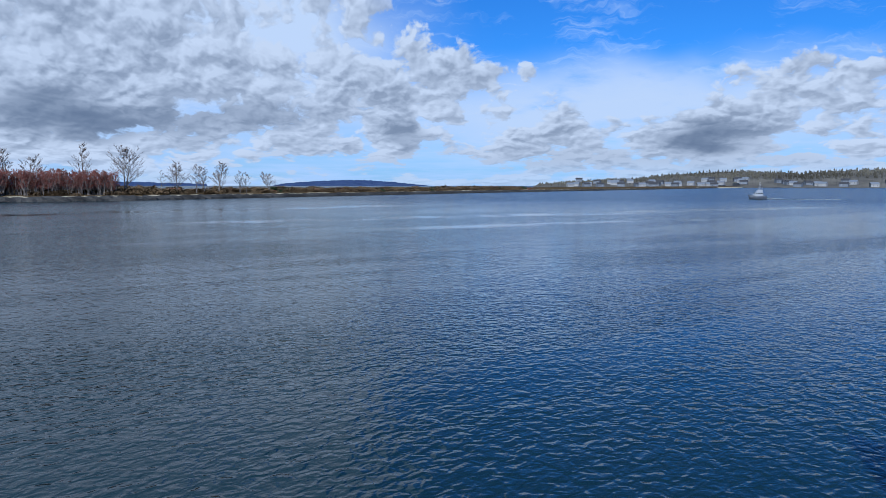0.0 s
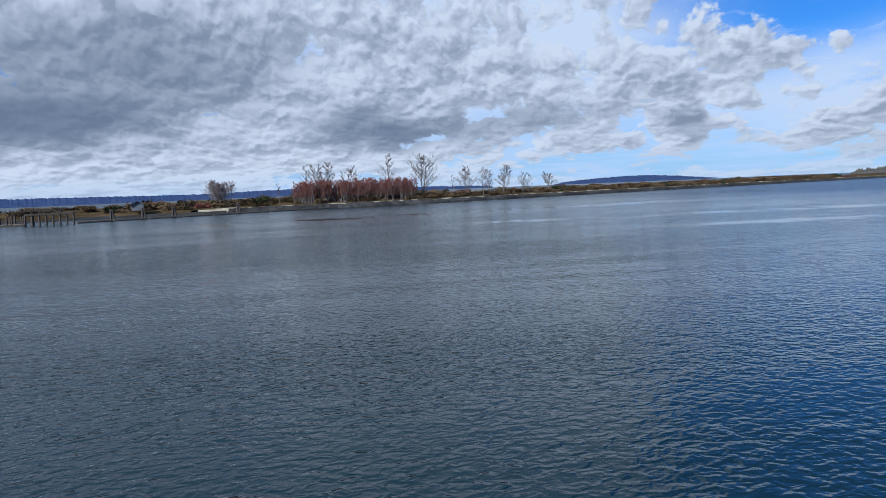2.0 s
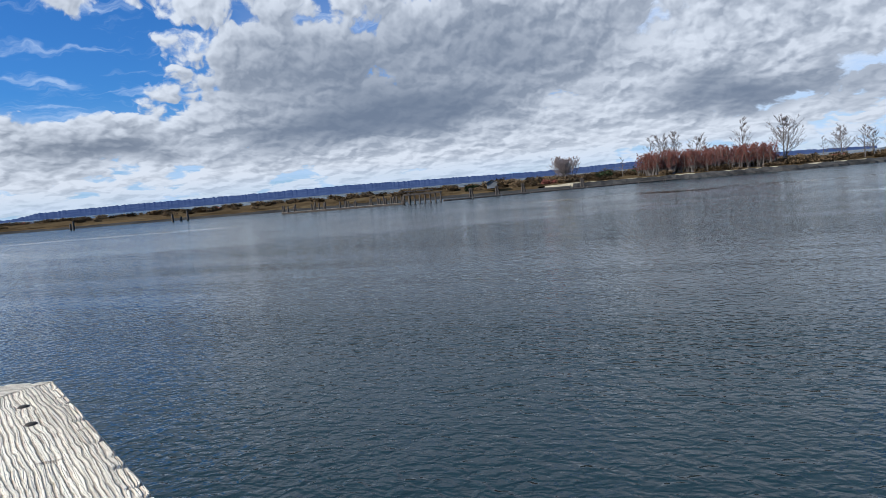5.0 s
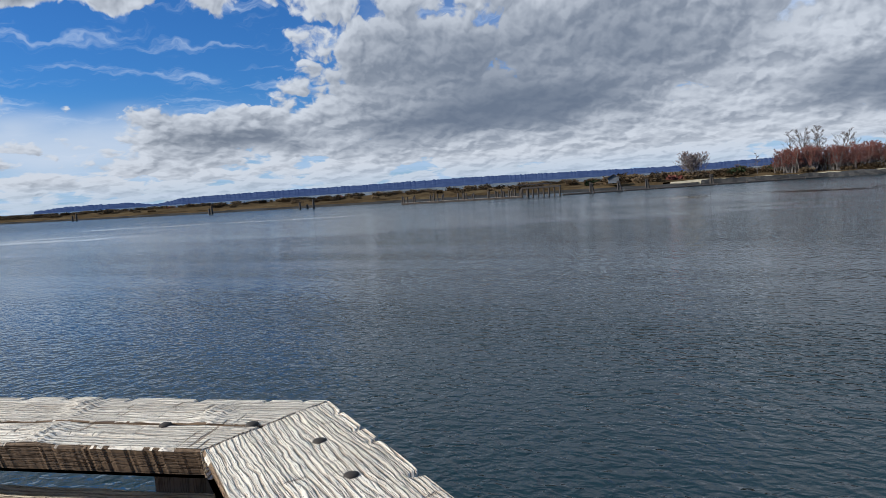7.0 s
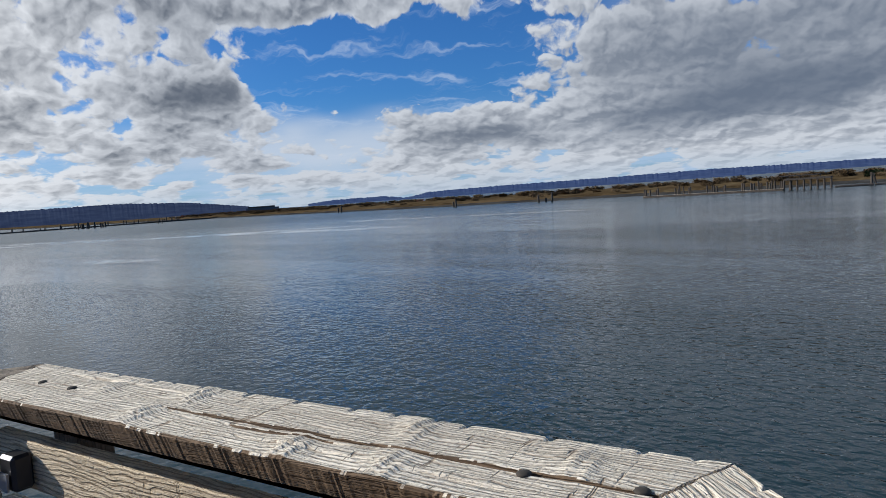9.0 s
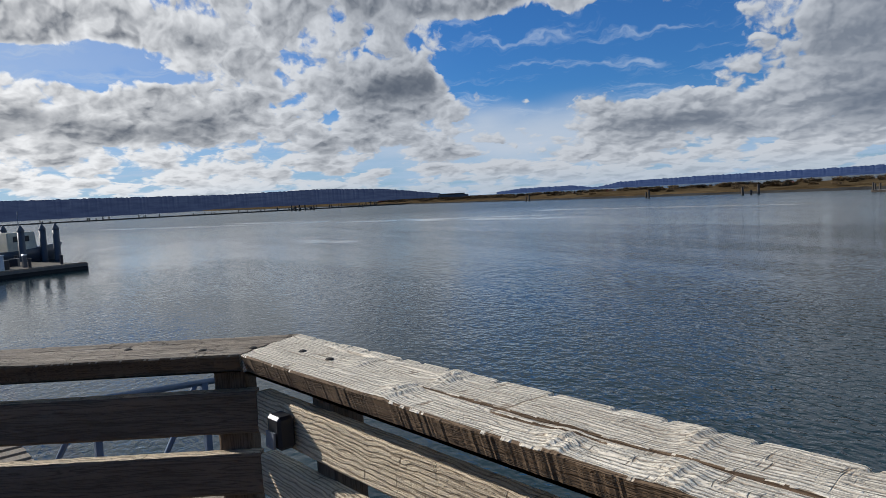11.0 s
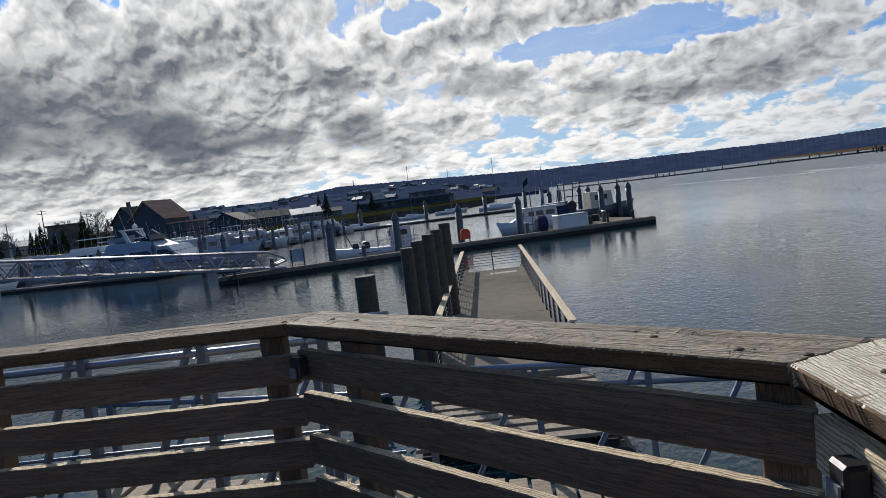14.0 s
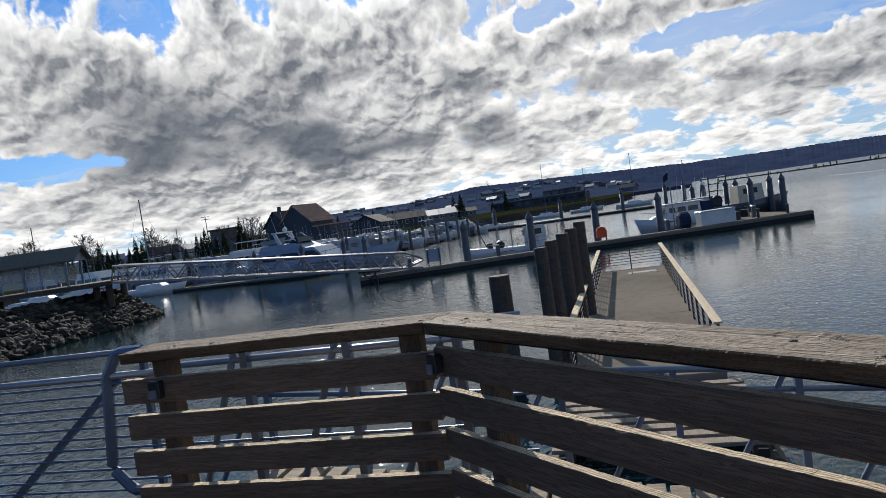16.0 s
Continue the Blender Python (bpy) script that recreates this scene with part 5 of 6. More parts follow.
for r, q in zip(rows_, rows_[1:]):
    for i in range(4):
        bank.faces.new((r[i], r[i + 1], q[i + 1], q[i]))
M_GRASS = plain("dry_lawn", (0.024, 0.026, 0.011), 0.95, scale=0.5, vary=0.3)
bank_mesh = mesh_of(bank, "ground_bank", [M_RIPRAP, M_GRASS])
for i, pl_ in enumerate(bank_mesh.polygons):
    pl_.material_index = 1 if i % 4 == 3 else 0
tagged(new("ground_bank", bank_mesh), "grassed bank above the stone point", "ground", kind="structure")
rip = thing("riprap_point", pose(0, 0, 0), "sloping point of dark mossy boulders at the water", "boulders")
for k in range(290):
    a = 49.2 + (rng.random() ** 1.05) * 14
    g = min(1, (a - 49.0) / 3.0)
    d0 = float(np.interp(a, [49, 50, 53, 57, 61, 72], [62, 58.5, 54, 49, 44.5, 38]))
    f = rng.random()
    v = far(a + 1.6, d0 + 11 * g * f, 0.0 + 2.45 * g * f + 0.1)
    r = rng.uniform(0.17, 0.36)
    o = share("boulder", BOULDERS[k % 7], rip, Matrix.Translation(v) @ Euler((rng.uniform(-0.4, 0.4), rng.uniform(-0.4, 0.4), rng.uniform(0, 6.28))).to_matrix().to_4x4() @ Matrix.Diagonal((r, r, r, 1)))

rocks_v, rocks_f, base_n = [], [], 0
for k in range(1900):
    a = 49.2 + rng.random() * 20
    g = min(1, (a - 49.0) / 3.0)
    d0 = float(np.interp(a, [49, 50, 53, 57, 61, 72], [62, 58.5, 54, 49, 44.5, 38]))
    f = rng.random()
    me = BOULDERS[k % 7]
    m_ = Matrix.Translation(far(a + 1.6, d0 + 11.5 * g * f, 2.45 * g * f + 0.02)) @ Euler((rng.uniform(-0.5, 0.5), rng.uniform(-0.5, 0.5), rng.uniform(0, 6.28))).to_matrix().to_4x4() @ Matrix.Scale(rng.uniform(0.14, 0.34), 4)
    rocks_v += [tuple(m_ @ q.co) for q in me.vertices]
    rocks_f += [[i + base_n for i in pl_.vertices] for pl_ in me.polygons]
    base_n += len(me.vertices)
me = bpy.data.meshes.new("rubble")
me.from_pydata(rocks_v, [], rocks_f)
me.materials.append(M_ROCK)
tagged(new("rubble", me), "smaller dark stones filling the boulder point", "rubble", kind="stuff")

# ---------------------------------------------------------------- boats in the marina
yacht = thing("motor_yacht", pose(-53.0, 65.0, 0, 0, 0, 2), "large pale motor yacht with long dark side windows", "boat", "boats in the marina")
part("hull", hull_mesh(20, 5.4, 1.75, 0.55), M_PALEHULL, yacht, smooth=True)
part("rub_rail", boxm(-9.8, 4.5, -2.66, 2.66, 1.35, 1.47), M_DARKHULL, yacht)
sup = part("superstructure", house_mesh(-9.4, 3.0, 4.6, 1.73, 3.35, 0.3, 2.0, 0.86), M_PALEHULL, yacht)
for x0, x1, r1 in ((-8.4, -4.6, 0.1), (-4.2, -0.8, 0.6), (-0.5, 2.3, 1.3)):
    part("window_band", house_mesh(x0, x1, 4.58, 2.15, 2.95, 0.25, r1, 0.925), M_GLASS, sup, "dark tinted saloon windows")
fly = part("flybridge", house_mesh(-7.6, -0.2, 3.8, 3.352, 4.1, 0.4, 1.7, 0.9), M_PALEHULL, yacht)
part("windscreen", house_mesh(-2.9, -1.3, 3.3, 4.102, 4.75, 0.9, 0.45, 0.8), M_GLASS, fly)
for sy in (-1, 1):
    part("arch_leg", boxm(-0.22, 0.22, -0.08, 0.08, 0, 1.75), M_WHITE, yacht, "", Matrix.Translation((-4.2, sy * 1.5, 4.0)) @ Matrix.Rotation(-0.45, 4, "Y"))
    part("screen_post", tubem([(-1.4, sy * 1.5, 4.1), (-3.2, sy * 1.35, 5.35)], 0.06, 6), M_WHITE, yacht)
    part("bow_rail", tubem([(1.0, sy * 2.5, 2.5), (5.0, sy * 2.2, 2.9), (8.5, sy * 1.0, 3.4), (10.8, sy * 0.1, 3.7)], 0.03, 6), M_ALU, yacht)
    for x, y, z in ((1.0, 2.5, 1.8), (3.0, 2.4, 1.95), (5.0, 2.2, 2.1), (7.0, 1.6, 2.4), (9.0, 0.8, 2.7)):
        part("stanchion", tubem([(x, sy * y, z), (x, sy * y, z + 0.8)], 0.022, 5), M_ALU, yacht)
part("arch_top", boxm(-5.4, -4.5, -1.6, 1.6, 5.5, 5.66, 0.04), M_WHITE, yacht)
bm = bmesh.new()
bmesh.ops.create_uvsphere(bm, u_segments=10, v_segments=7, radius=0.32)
part("radar_dome", bm, M_WHITE, yacht, "", pose(-4.9, 0.6, 5.9), smooth=True)
part("tender", hull_mesh(3.2, 1.4, 0.5, 0.4), M_GREYHULL, yacht, "small grey tender", pose(-6.4, 0, 4.3))
for y in (-0.9, 0.9):
    part("aerial", tubem([(-5.0, y, 5.6), (-5.6, y * 1.2, 8.2)], 0.02, 4), M_WHITE, yacht)
rng = random.Random(21)
WORDS = ["white flybridge cruiser moored in the marina", "white cruiser with a navy canvas top in the marina", "white low cabin boat moored in the marina"]
FLEET = [(-59 - rng.uniform(4.0, 6.0), 77 + 4.4 * k, rng.uniform(8.0, 11.5)) for k in range(12)] + [(-80 - rng.uniform(0, 2), 84 + 6 * k, rng.uniform(9, 12)) for k in range(8)] + [(-73, 68, 12), (-84, 67, 15), (-100, 68, 15), (-77, 77, 15), (-93, 78, 15), (-104, 77, 12), (-99, 88, 12), (-113, 90, 12), (-118, 70, 12), (-68, 79, 9)]
for k, (x, y, L) in enumerate(FLEET):
    st = rng.choice((0, 1, 2, 1))
    motor_boat(pose(x, y, 0, 0, 0, rng.choice((0, 180)) + rng.uniform(-7, 7)), L, WORDS[st], rng.choice((M_WHITE, M_WHITE, M_GREYHULL, M_DARKHULL)), st, 30 + k, top=rng.choice((M_WHITE, M_GREYHULL, M_PALEHULL)))
# sailing masts above the fleet
for k, (a, d, h) in enumerate(((51.3, 96, 12.5), (49.0, 120, 9), (58.5, 120, 12), (55.4, 118, 10), (24.0, 150, 11), (19.5, 190, 15), (16.2, 200, 13), (12.5, 185, 14), (62, 110, 11))):
    v = far(a, d)
    bt = thing("sailing_boat", Matrix.Translation((v.x, v.y, 0)) @ Matrix.Rotation(radians(20), 4, "Z"), "white sailing boat with bare mast in the marina", "boat", "boats in the marina")
    part("hull", hull_mesh(9, 2.8, 1.0, 0.3), M_WHITE, bt, smooth=True)
    part("coachroof", house_mesh(-1.5, 2.5, 1.8, 0.98, 1.5, 0.1, 0.6), M_WHITE, bt)
    part("mast", tubem([(0.5, 0, 1.0), (0.5, 0, h)], 0.07, 6), M_ALU, bt)
    part("boom", tubem([(0.4, 0, 2.2), (-3.2, 0, 2.1)], 0.09, 6), M_NAVY, bt)
    part("forestay", tubem([(0.5, 0, h), (4.6, 0, 1.3)], 0.012, 3), M_ALU, bt)
    part("backstay", tubem([(0.5, 0, h), (-4.3, 0, 1.0)], 0.012, 3), M_ALU, bt)
# finger floats with slip piles
for x0, y0, x1, y1, w in ((-48.5, 60.2, -125, 60.2, 1.0), (-72, 62, -72, 132, 0.9), (-88, 84, -88, 132, 0.9)):
    m_, L = along((x0, y0, 0), (x1, y1, 0))
    fl_ = thing("slip_float", m_, "low dock float between the moored boats", "float", "marina floats")
    part("deck_slab", boxm(0, L, -w, w, 0.25, 0.45), M_CONC, fl_)
    part("side", boxm(0.02, L - 0.02, -w + 0.03, w - 0.03, -0.4, 0.248), M_FLOATSIDE, fl_)
    part("edge_strip", boxm(0, L, -w - 0.05, -w - 0.004, 0.30, 0.46), M_PALEHULL, fl_, "pale rubbing strip")
for k in range(11):
    m_, L = along((-72, 79.2 + 4.4 * k, 0), (-60, 79.2 + 4.4 * k, 0))
    fl_ = thing("finger_float", m_, "narrow finger float between two berths", "float", "finger floats")
    part("deck_slab", boxm(0.95, L, -0.4, 0.4, 0.25, 0.42), M_CONC, fl_)
    part("side", boxm(0.97, L - 0.02, -0.37, 0.37, -0.3, 0.248), M_FLOATSIDE, fl_)
small = steel_pile(pose(-45.2, 60.0, 0), 0.26, 3.9)
small["label"] = "dark slender slip pile between the boats"
for x, y in ((-42.4, 60), (-52.5, 61.6), (-60, 61.6), (-71, 61.6), (-84, 61.6), (-100, 61.6), (-59, 79.2), (-59, 88), (-59, 92.4), (-59, 96.8), (-59, 101.2), (-59, 105.6), (-59, 110), (-59, 114.4), (-59, 118.8), (-59, 123.2)):
    copy_thing(small, pose(x, y, 0))
# far breakwater floats seen past the float, with piles
m_, L = along(far(25.5, 150), far(8.2, 150))
bw = thing("outer_float", m_, "low dark outer breakwater float", "float", "marina floats")
part("deck_slab", boxm(0, L, -0.8, 0.8, 0.3, 0.5), M_CONC, bw)
part("side", boxm(0.02, L - 0.02, -0.77, 0.77, -0.4, 0.298), M_FLOATSIDE, bw)
for a in (13.3, 10.0, 8.6, 18.2, 23.6):
    copy_thing(small, pose(*far(a, 149)) @ Matrix.Diagonal((1.5, 1.5, 1.25, 1)))

# ---------------------------------------------------------------- town shore
bm = bmesh.new()
rows_ = []
for k in range(60):
    a = 12.5 + 62 * k / 59
    d0 = float(np.interp(a, [12.5, 14, 18, 24, 28, 34, 75], [330, 262, 240, 205, 180, 165, 150]))
    j = 0.35 * noise.noise(Vector((k * 0.9, 1, 1)))
    rows_.append([bm.verts.new(far(a, d0 - 3, -1)), bm.verts.new(far(a, d0, 0.3 + j)), bm.verts.new(far(a, d0 + 3.5, 2.1 + j)), bm.verts.new(far(a, d0 + 5, 2.4)), bm.verts.new(far(a, d0 + 300, 3.0)), bm.verts.new(far(a, d0 + 1500, 8.0))])
for r, q in zip(rows_, rows_[1:]):
    for i in range(5):
        bm.faces.new((r[i], r[i + 1], q[i + 1], q[i]))
me = mesh_of(bm, "ground_town", [M_RIPRAP, M_GRASS])
for i, pl_ in enumerate(me.polygons):
    pl_.material_index = 0 if i % 5 < 2 else 1
tagged(new("ground_town", me), "town shore with a dark stone edge and grass", "ground", kind="structure")

M_SHINGLE = plain("reddish_brown_shingle", (0.36, 0.24, 0.19), 0.9, scale=0.6, vary=0.3)
M_SIDING = plain("dark_blue_grey_siding", (0.06, 0.07, 0.085), 0.8, scale=0.5)
M_PALEWALL = plain("pale_wall_paint", (0.24, 0.24, 0.24), 0.8, scale=0.3)
M_GREYWALL = plain("grey_wall_paint", (0.13, 0.145, 0.17), 0.8, scale=0.3)
M_DARKROOF = plain("dark_roof", (0.05, 0.05, 0.055), 0.8, scale=0.3)
M_METALROOF = plain("bright_metal_roof", (0.20, 0.22, 0.25), 0.55, 0.3, scale=0.2)


def gable_house(at, L, Wd, wall_h, roof_h, wall, roof, label, windows=3, group="houses of the town"):
    """A house along x with a gable roof, windows and a door."""
    t = thing("house", at, label, "house", group)
    bm = bmesh.new()
    ends = [[bm.verts.new((x, y, z)) for y, z in ((-Wd / 2, 0), (Wd / 2, 0), (Wd / 2, wall_h), (0, wall_h + roof_h - 0.02), (-Wd / 2, wall_h))] for x in (-L / 2, L / 2)]
    bm.faces.new(ends[0][::-1])
    bm.faces.new(ends[1])
    for i in range(5):
        bm.faces.new((ends[0][i], ends[0][(i + 1) % 5], ends[1][(i + 1) % 5], ends[1][i]))
    bmesh.ops.recalc_face_normals(bm, faces=bm.faces)
    part("wall", bm, wall, t)
    o = 0.45
    sl = roof_h / (Wd / 2)
    for sy in (-1, 1):
        bm = bmesh.new()
        q = [bm.verts.new((x, y, z)) for x in (-L / 2 - o, L / 2 + o) for y, z in ((sy * (Wd / 2 + o), wall_h - o * sl), (0, wall_h + roof_h), (0, wall_h + roof_h + 0.22), (sy * (Wd / 2 + o), wall_h - o * sl + 0.22))]
        for f in ((0, 1, 2, 3), (7, 6, 5, 4), (0, 4, 5, 1), (1, 5, 6, 2), (2, 6, 7, 3), (3, 7, 4, 0)):
            bm.faces.new([q[i] for i in f])
        bmesh.ops.recalc_face_normals(bm, faces=bm.faces)
        part("roof", bm, roof, t)
    for k in range(windows):
        x = -L / 2 + L * (k + 0.5) / windows
        for sy in (-1, 1):
            wd = part("window", boxm(x - 0.6, x + 0.6, sy * Wd / 2 - 0.04, sy * Wd / 2 + 0.04, wall_h * 0.4, wall_h * 0.4 + 1.3), M_WHITE, t)
            part("pane", boxm(x - 0.5, x + 0.5, sy * Wd / 2 - 0.06, sy * Wd / 2 + 0.06, wall_h * 0.4 + 0.1, wall_h * 0.4 + 1.2), M_GLASS, wd)
    return t


v = far(38.9, 152, 2.6)
boathouse = gable_house(Matrix.Translation(v) @ Matrix.Rotation(radians(86), 4, "Z"), 7.0, 9.0, 5.4, 3.6, M_SIDING, M_SHINGLE, "tall dark gabled boathouse with a reddish tiled roof", 2, "")
for k in range(9):
    f = (k + 0.5) / 9
    part("tile_course", boxm(-3.9, 3.9, -0.05, 0.05, 0, 0.09), M_SHINGLE, boathouse, "", pose(0, -4.95 * f, 9.2 - 3.96 * f))
part("side_wing", boxm(-3.0, 3.2, -9.2, -4.52, 0, 3.9), M_SIDING, boathouse)
part("wing_roof", boxm(-3.3, 3.5, -9.5, -4.56, 3.904, 4.15), M_SHINGLE, boathouse)
v = far(40.6, 157, 2.6)
gh = gable_house(Matrix.Translation(v) @ Matrix.Rotation(radians(86), 4, "Z"), 6.0, 6.4, 5.4, 3.0, M_SIDING, M_DARKROOF, "steep dark boathouse wing with an exhaust stack", 1, "")
part("chimney", boxm(-1.0, -0.4, 0.2, 0.8, 7.0, 9.6), M_SIDING, gh)


def block(at, L, Wd, H, label, wall, roof, floors=1):
    t = thing("building", at, label, "building", "larger buildings of the town")
    part("wall", boxm(-L / 2, L / 2, -Wd / 2, Wd / 2, 0, H), wall, t)
    part("roof", boxm(-L / 2 - 0.8, L / 2 + 0.8, -Wd / 2 - 0.8, Wd / 2 + 0.8, H + 0.003, H + 0.5), roof, t)
    n = int(L / 4)
    for fl_i in range(floors):
        z = H * (fl_i + 0.35) / floors
        for k in range(n):
            x = -L / 2 + L * (k + 0.5) / n
            part("window", boxm(x - 1.3, x + 1.3, -Wd / 2 - 0.05, Wd / 2 + 0.05, z, z + min(1.6, H / floors * 0.5)), M_GLASS, t)
    return t


def turned(a, d, z, extra=0.0):
    v = far(a, d, z)
    return Matrix.Translation(v) @ Matrix.Rotation(radians(a + extra), 4, "Z")


block(turned(19.8, 330, 3.0, -12), 46, 14, 3.8, "long low grey waterfront building with a metal roof", M_SIDING, M_METALROOF)
block(turned(17.9, 345, 3.0, -12), 16, 14, 6.6, "two-storey dark waterfront building with a flat roof", M_SIDING, M_METALROOF, 2)
gable_house(turned(28.6, 236, 3.0, 8), 15, 9, 2.6, 1.8, M_GREYWALL, M_METALROOF, "low workshop with a pale metal roof on the shore", 4, "sheds on the shore")
gable_house(turned(31.4, 222, 3.0, 5), 16, 9, 2.8, 2.0, M_SIDING, M_DARKROOF, "dark boat shed with a gable roof on the shore", 4, "sheds on the shore")
gable_house(turned(33.6, 205, 3.0, 70), 12, 9, 2.8, 2.4, M_SIDING, M_DARKROOF, "dark boat shed standing end-on to the water", 3, "sheds on the shore")
gable_house(turned(26.4, 300, 3.0, 0), 14, 9, 2.4, 1.6, M_GREYWALL, M_DARKROOF, "low grey shed on the grassy shore", 3, "sheds on the shore")
block(turned(45.4, 330, 3.0, 0), 12, 10, 10.5, "grey apartment block above the marina", M_GREYWALL, M_DARKROOF, 3)
rng = random.Random(5)
proto = [gable_house(turned(22.0 + k, 700 + 60 * k, 12 + 4 * k, 20), 11 + k, 8, 4.5, 2.6, (M_PALEWALL, M_GREYWALL, M_SIDING)[k], (M_METALROOF, M_DARKROOF, M_METALROOF)[k], ("pale gabled house on the hillside", "grey gabled house on the hillside", "dark gabled house with a light roof on the hillside")[k], 2) for k in range(3)]
for k in range(95):
    a = rng.uniform(12.5, 36)
    f = rng.random()
    d = 480 + 1150 * f
    z = 3 + f * 46 * min(1, (a - 9) / 10) - 2
    copy_thing(proto[k % 3], turned(a, d, z, rng.uniform(-40, 40)))
for k in range(24):
    a = rng.uniform(42, 66)
    d = rng.uniform(320, 480)
    copy_thing(proto[k % 3], turned(a, d, 3.0, rng.uniform(-40, 40)))
# houses and shore town on the hill beyond the river mouth
for k in range(60):
    a = -rng.uniform(133, 160)
    f = rng.random() ** 1.6
    d = 1190 + 150 * f
    copy_thing(proto[k % 2], turned(a, d, 1.5 + 11 * f, rng.uniform(-30, 30)))
# dark woods on that hill
HILL = [(-130.2, -0.1), (-134.9, 0.28), (-138.4, 0.45), (-140.5, 0.72), (-143.4, 0.93), (-146.6, 1.0), (-150, 0.8), (-152.5, 1.0), (-155.1, 1.05), (-165, 1.3)]
woods_v, woods_f = [], []
for k in range(2600):
    a = -rng.uniform(130.6, 164)
    f = rng.random() ** 0.6
    crest = 4.6 + math.tan(radians(float(np.interp(-a, [-r[0] for r in HILL], [r[1] for r in HILL])))) * 1500
    d, z = 1375 + 125 * f, crest * (0.45 + 0.55 * f) - 0.5
    h = rng.uniform(3.5, 8.5) * (1.0 if rng.random() < 0.6 else 0.6)
    r = h * rng.uniform(0.2, 0.34)
    c = far(a, d, z)
    n0 = len(woods_v)
    for zz, rr in ((0.05, 1.0), (0.45, 0.62), (0.5, 0.8), (0.98, 0.06)):
        turn = rng.uniform(0, 1.2)
        woods_v += [(c.x + r * rr * math.cos(turn + 1.2566 * i), c.y + r * rr * math.sin(turn + 1.2566 * i), c.z + h * zz) for i in range(5)]
    for b in (0, 10):
        woods_f += [[n0 + b + i, n0 + b + (i + 1) % 5, n0 + b + 5 + (i + 1) % 5, n0 + b + 5 + i] for i in range(5)]
woods = bpy.data.meshes.new("woods")
woods.from_pydata(woods_v, [], woods_f)
woods.materials.append(plain("winter_woods", (0.075, 0.07, 0.055), 0.95, scale=0.05, vary=0.6))
tagged(new("woods", woods), "dark conifers and bare trees covering the far hill", "woods", kind="stuff")
# the slope those houses stand on, with the left ridge's blue haze emission
bm = bmesh.new()
rows_ = []
for k in range(40):
    a = 8 + 34 * k / 39
    g = min(1, (a - 9) / 10) if a > 9 else 0.02
    rows_.append([bm.verts.new(far(a, 470, 2.2)), bm.verts.new(far(a, 800, 3 + 13 * g)), bm.verts.new(far(a, 1200, 3 + 29 * g)), bm.verts.new(far(a, 1700, 3 + 48 * g)), bm.verts.new(far(a, 1900, 0))])
for r, q in zip(rows_, rows_[1:]):
    for i in range(4):
        bm.faces.new((r[i], r[i + 1], q[i + 1], q[i]))
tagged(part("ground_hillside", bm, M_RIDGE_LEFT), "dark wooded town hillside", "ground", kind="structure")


# ---------------------------------------------------------------- trees
def bare_tree(at, h, seed, label, twig=None, broad=0.28, stems=1, dense=1.0, group="bare trees on the spit"):
    """A leafless tree: tapered trunk, forking limbs and a crown of fine twigs."""
    rng = random.Random(seed)
    t = thing("bare_tree", at, label, "tree", group)
    trunk, crown = bmesh.new(), bmesh.new()
    for s in range(stems):
        lean = Vector((rng.uniform(-0.12, 0.12) * min(stems, 2.6), rng.uniform(-0.12, 0.12) * min(stems, 2.6), 1))
        top = lean * h * rng.uniform(0.85, 1.0)
        base = Vector((rng.uniform(-0.25, 0.25) * (stems - 1), rng.uniform(-0.25, 0.25) * (stems - 1), -0.2))
        pts = [base + top * f + Vector((rng.gauss(0, 0.012) * h, rng.gauss(0, 0.012) * h, 0)) * (f > 0) for f in (0, 0.25, 0.5, 0.75, 1.0)]
        tube(trunk, pts, [h * 0.017, h * 0.013, h * 0.009, h * 0.005, 0.02], 6)
        n = int(24 * dense)
        for k in range(n):
            f = 0.2 + 0.78 * k / n
            p = base + top * f
            a = rng.uniform(0, 6.28)
            ln = h * broad * (1.2 - f) * rng.uniform(0.7, 1.25)
            d = Vector((math.cos(a), math.sin(a), rng.uniform(0.6, 1.3)))
            q = p + d * ln
            mid = p + d * ln * 0.5 + Vector((math.cos(a), math.sin(a), 0)) * 0.08 * ln
            tube(trunk, [p, mid, q], [h * 0.005 * (1.25 - f), h * 0.003 * (1.2 - f), 0.012], 4)
            for j in range(5):
                w = p + (q - p) * rng.uniform(0.3, 1.0)
                g = (d + Vector((rng.uniform(-0.8, 0.8), rng.uniform(-0.8, 0.8), rng.uniform(0.0, 0.6)))).normalized()
                e = w + g * ln * rng.uniform(0.3, 0.6)
                tube(trunk, [w, e], [0.022, 0.010], 3)
                for i in range(int(13 * dense)):
                    u = w + (e - w) * rng.uniform(0.2, 1.0)
                    v = (g + Vector((rng.uniform(-0.9, 0.9), rng.uniform(-0.9, 0.9), rng.uniform(-0.3, 0.8)))).normalized() * h * rng.uniform(0.035, 0.085)
                    s_ = v.cross(Vector((rng.uniform(-1, 1), rng.uniform(-1, 1), 0.3))).normalized() * 0.017
                    crown.faces.new([crown.verts.new(z) for z in (u - s_, u + s_, u + v)])
    part("trunk", trunk, M_BARK, t)
    part("crown", crown, twig or M_TWIG, t)
    return t


def spit_at(az_, back=12.0, z=1.8):
    """A place on the spit at a bearing, so far behind its water edge."""
    d = 120.0
    while d < 2500:
        v = far(az_, d)
        if v.x > shore_x(v.y) + back:
            break
        d += 1.0
    return Matrix.Translation((v.x, v.y, z)) @ Matrix.Rotation(az_ * 3.7, 4, "Z")


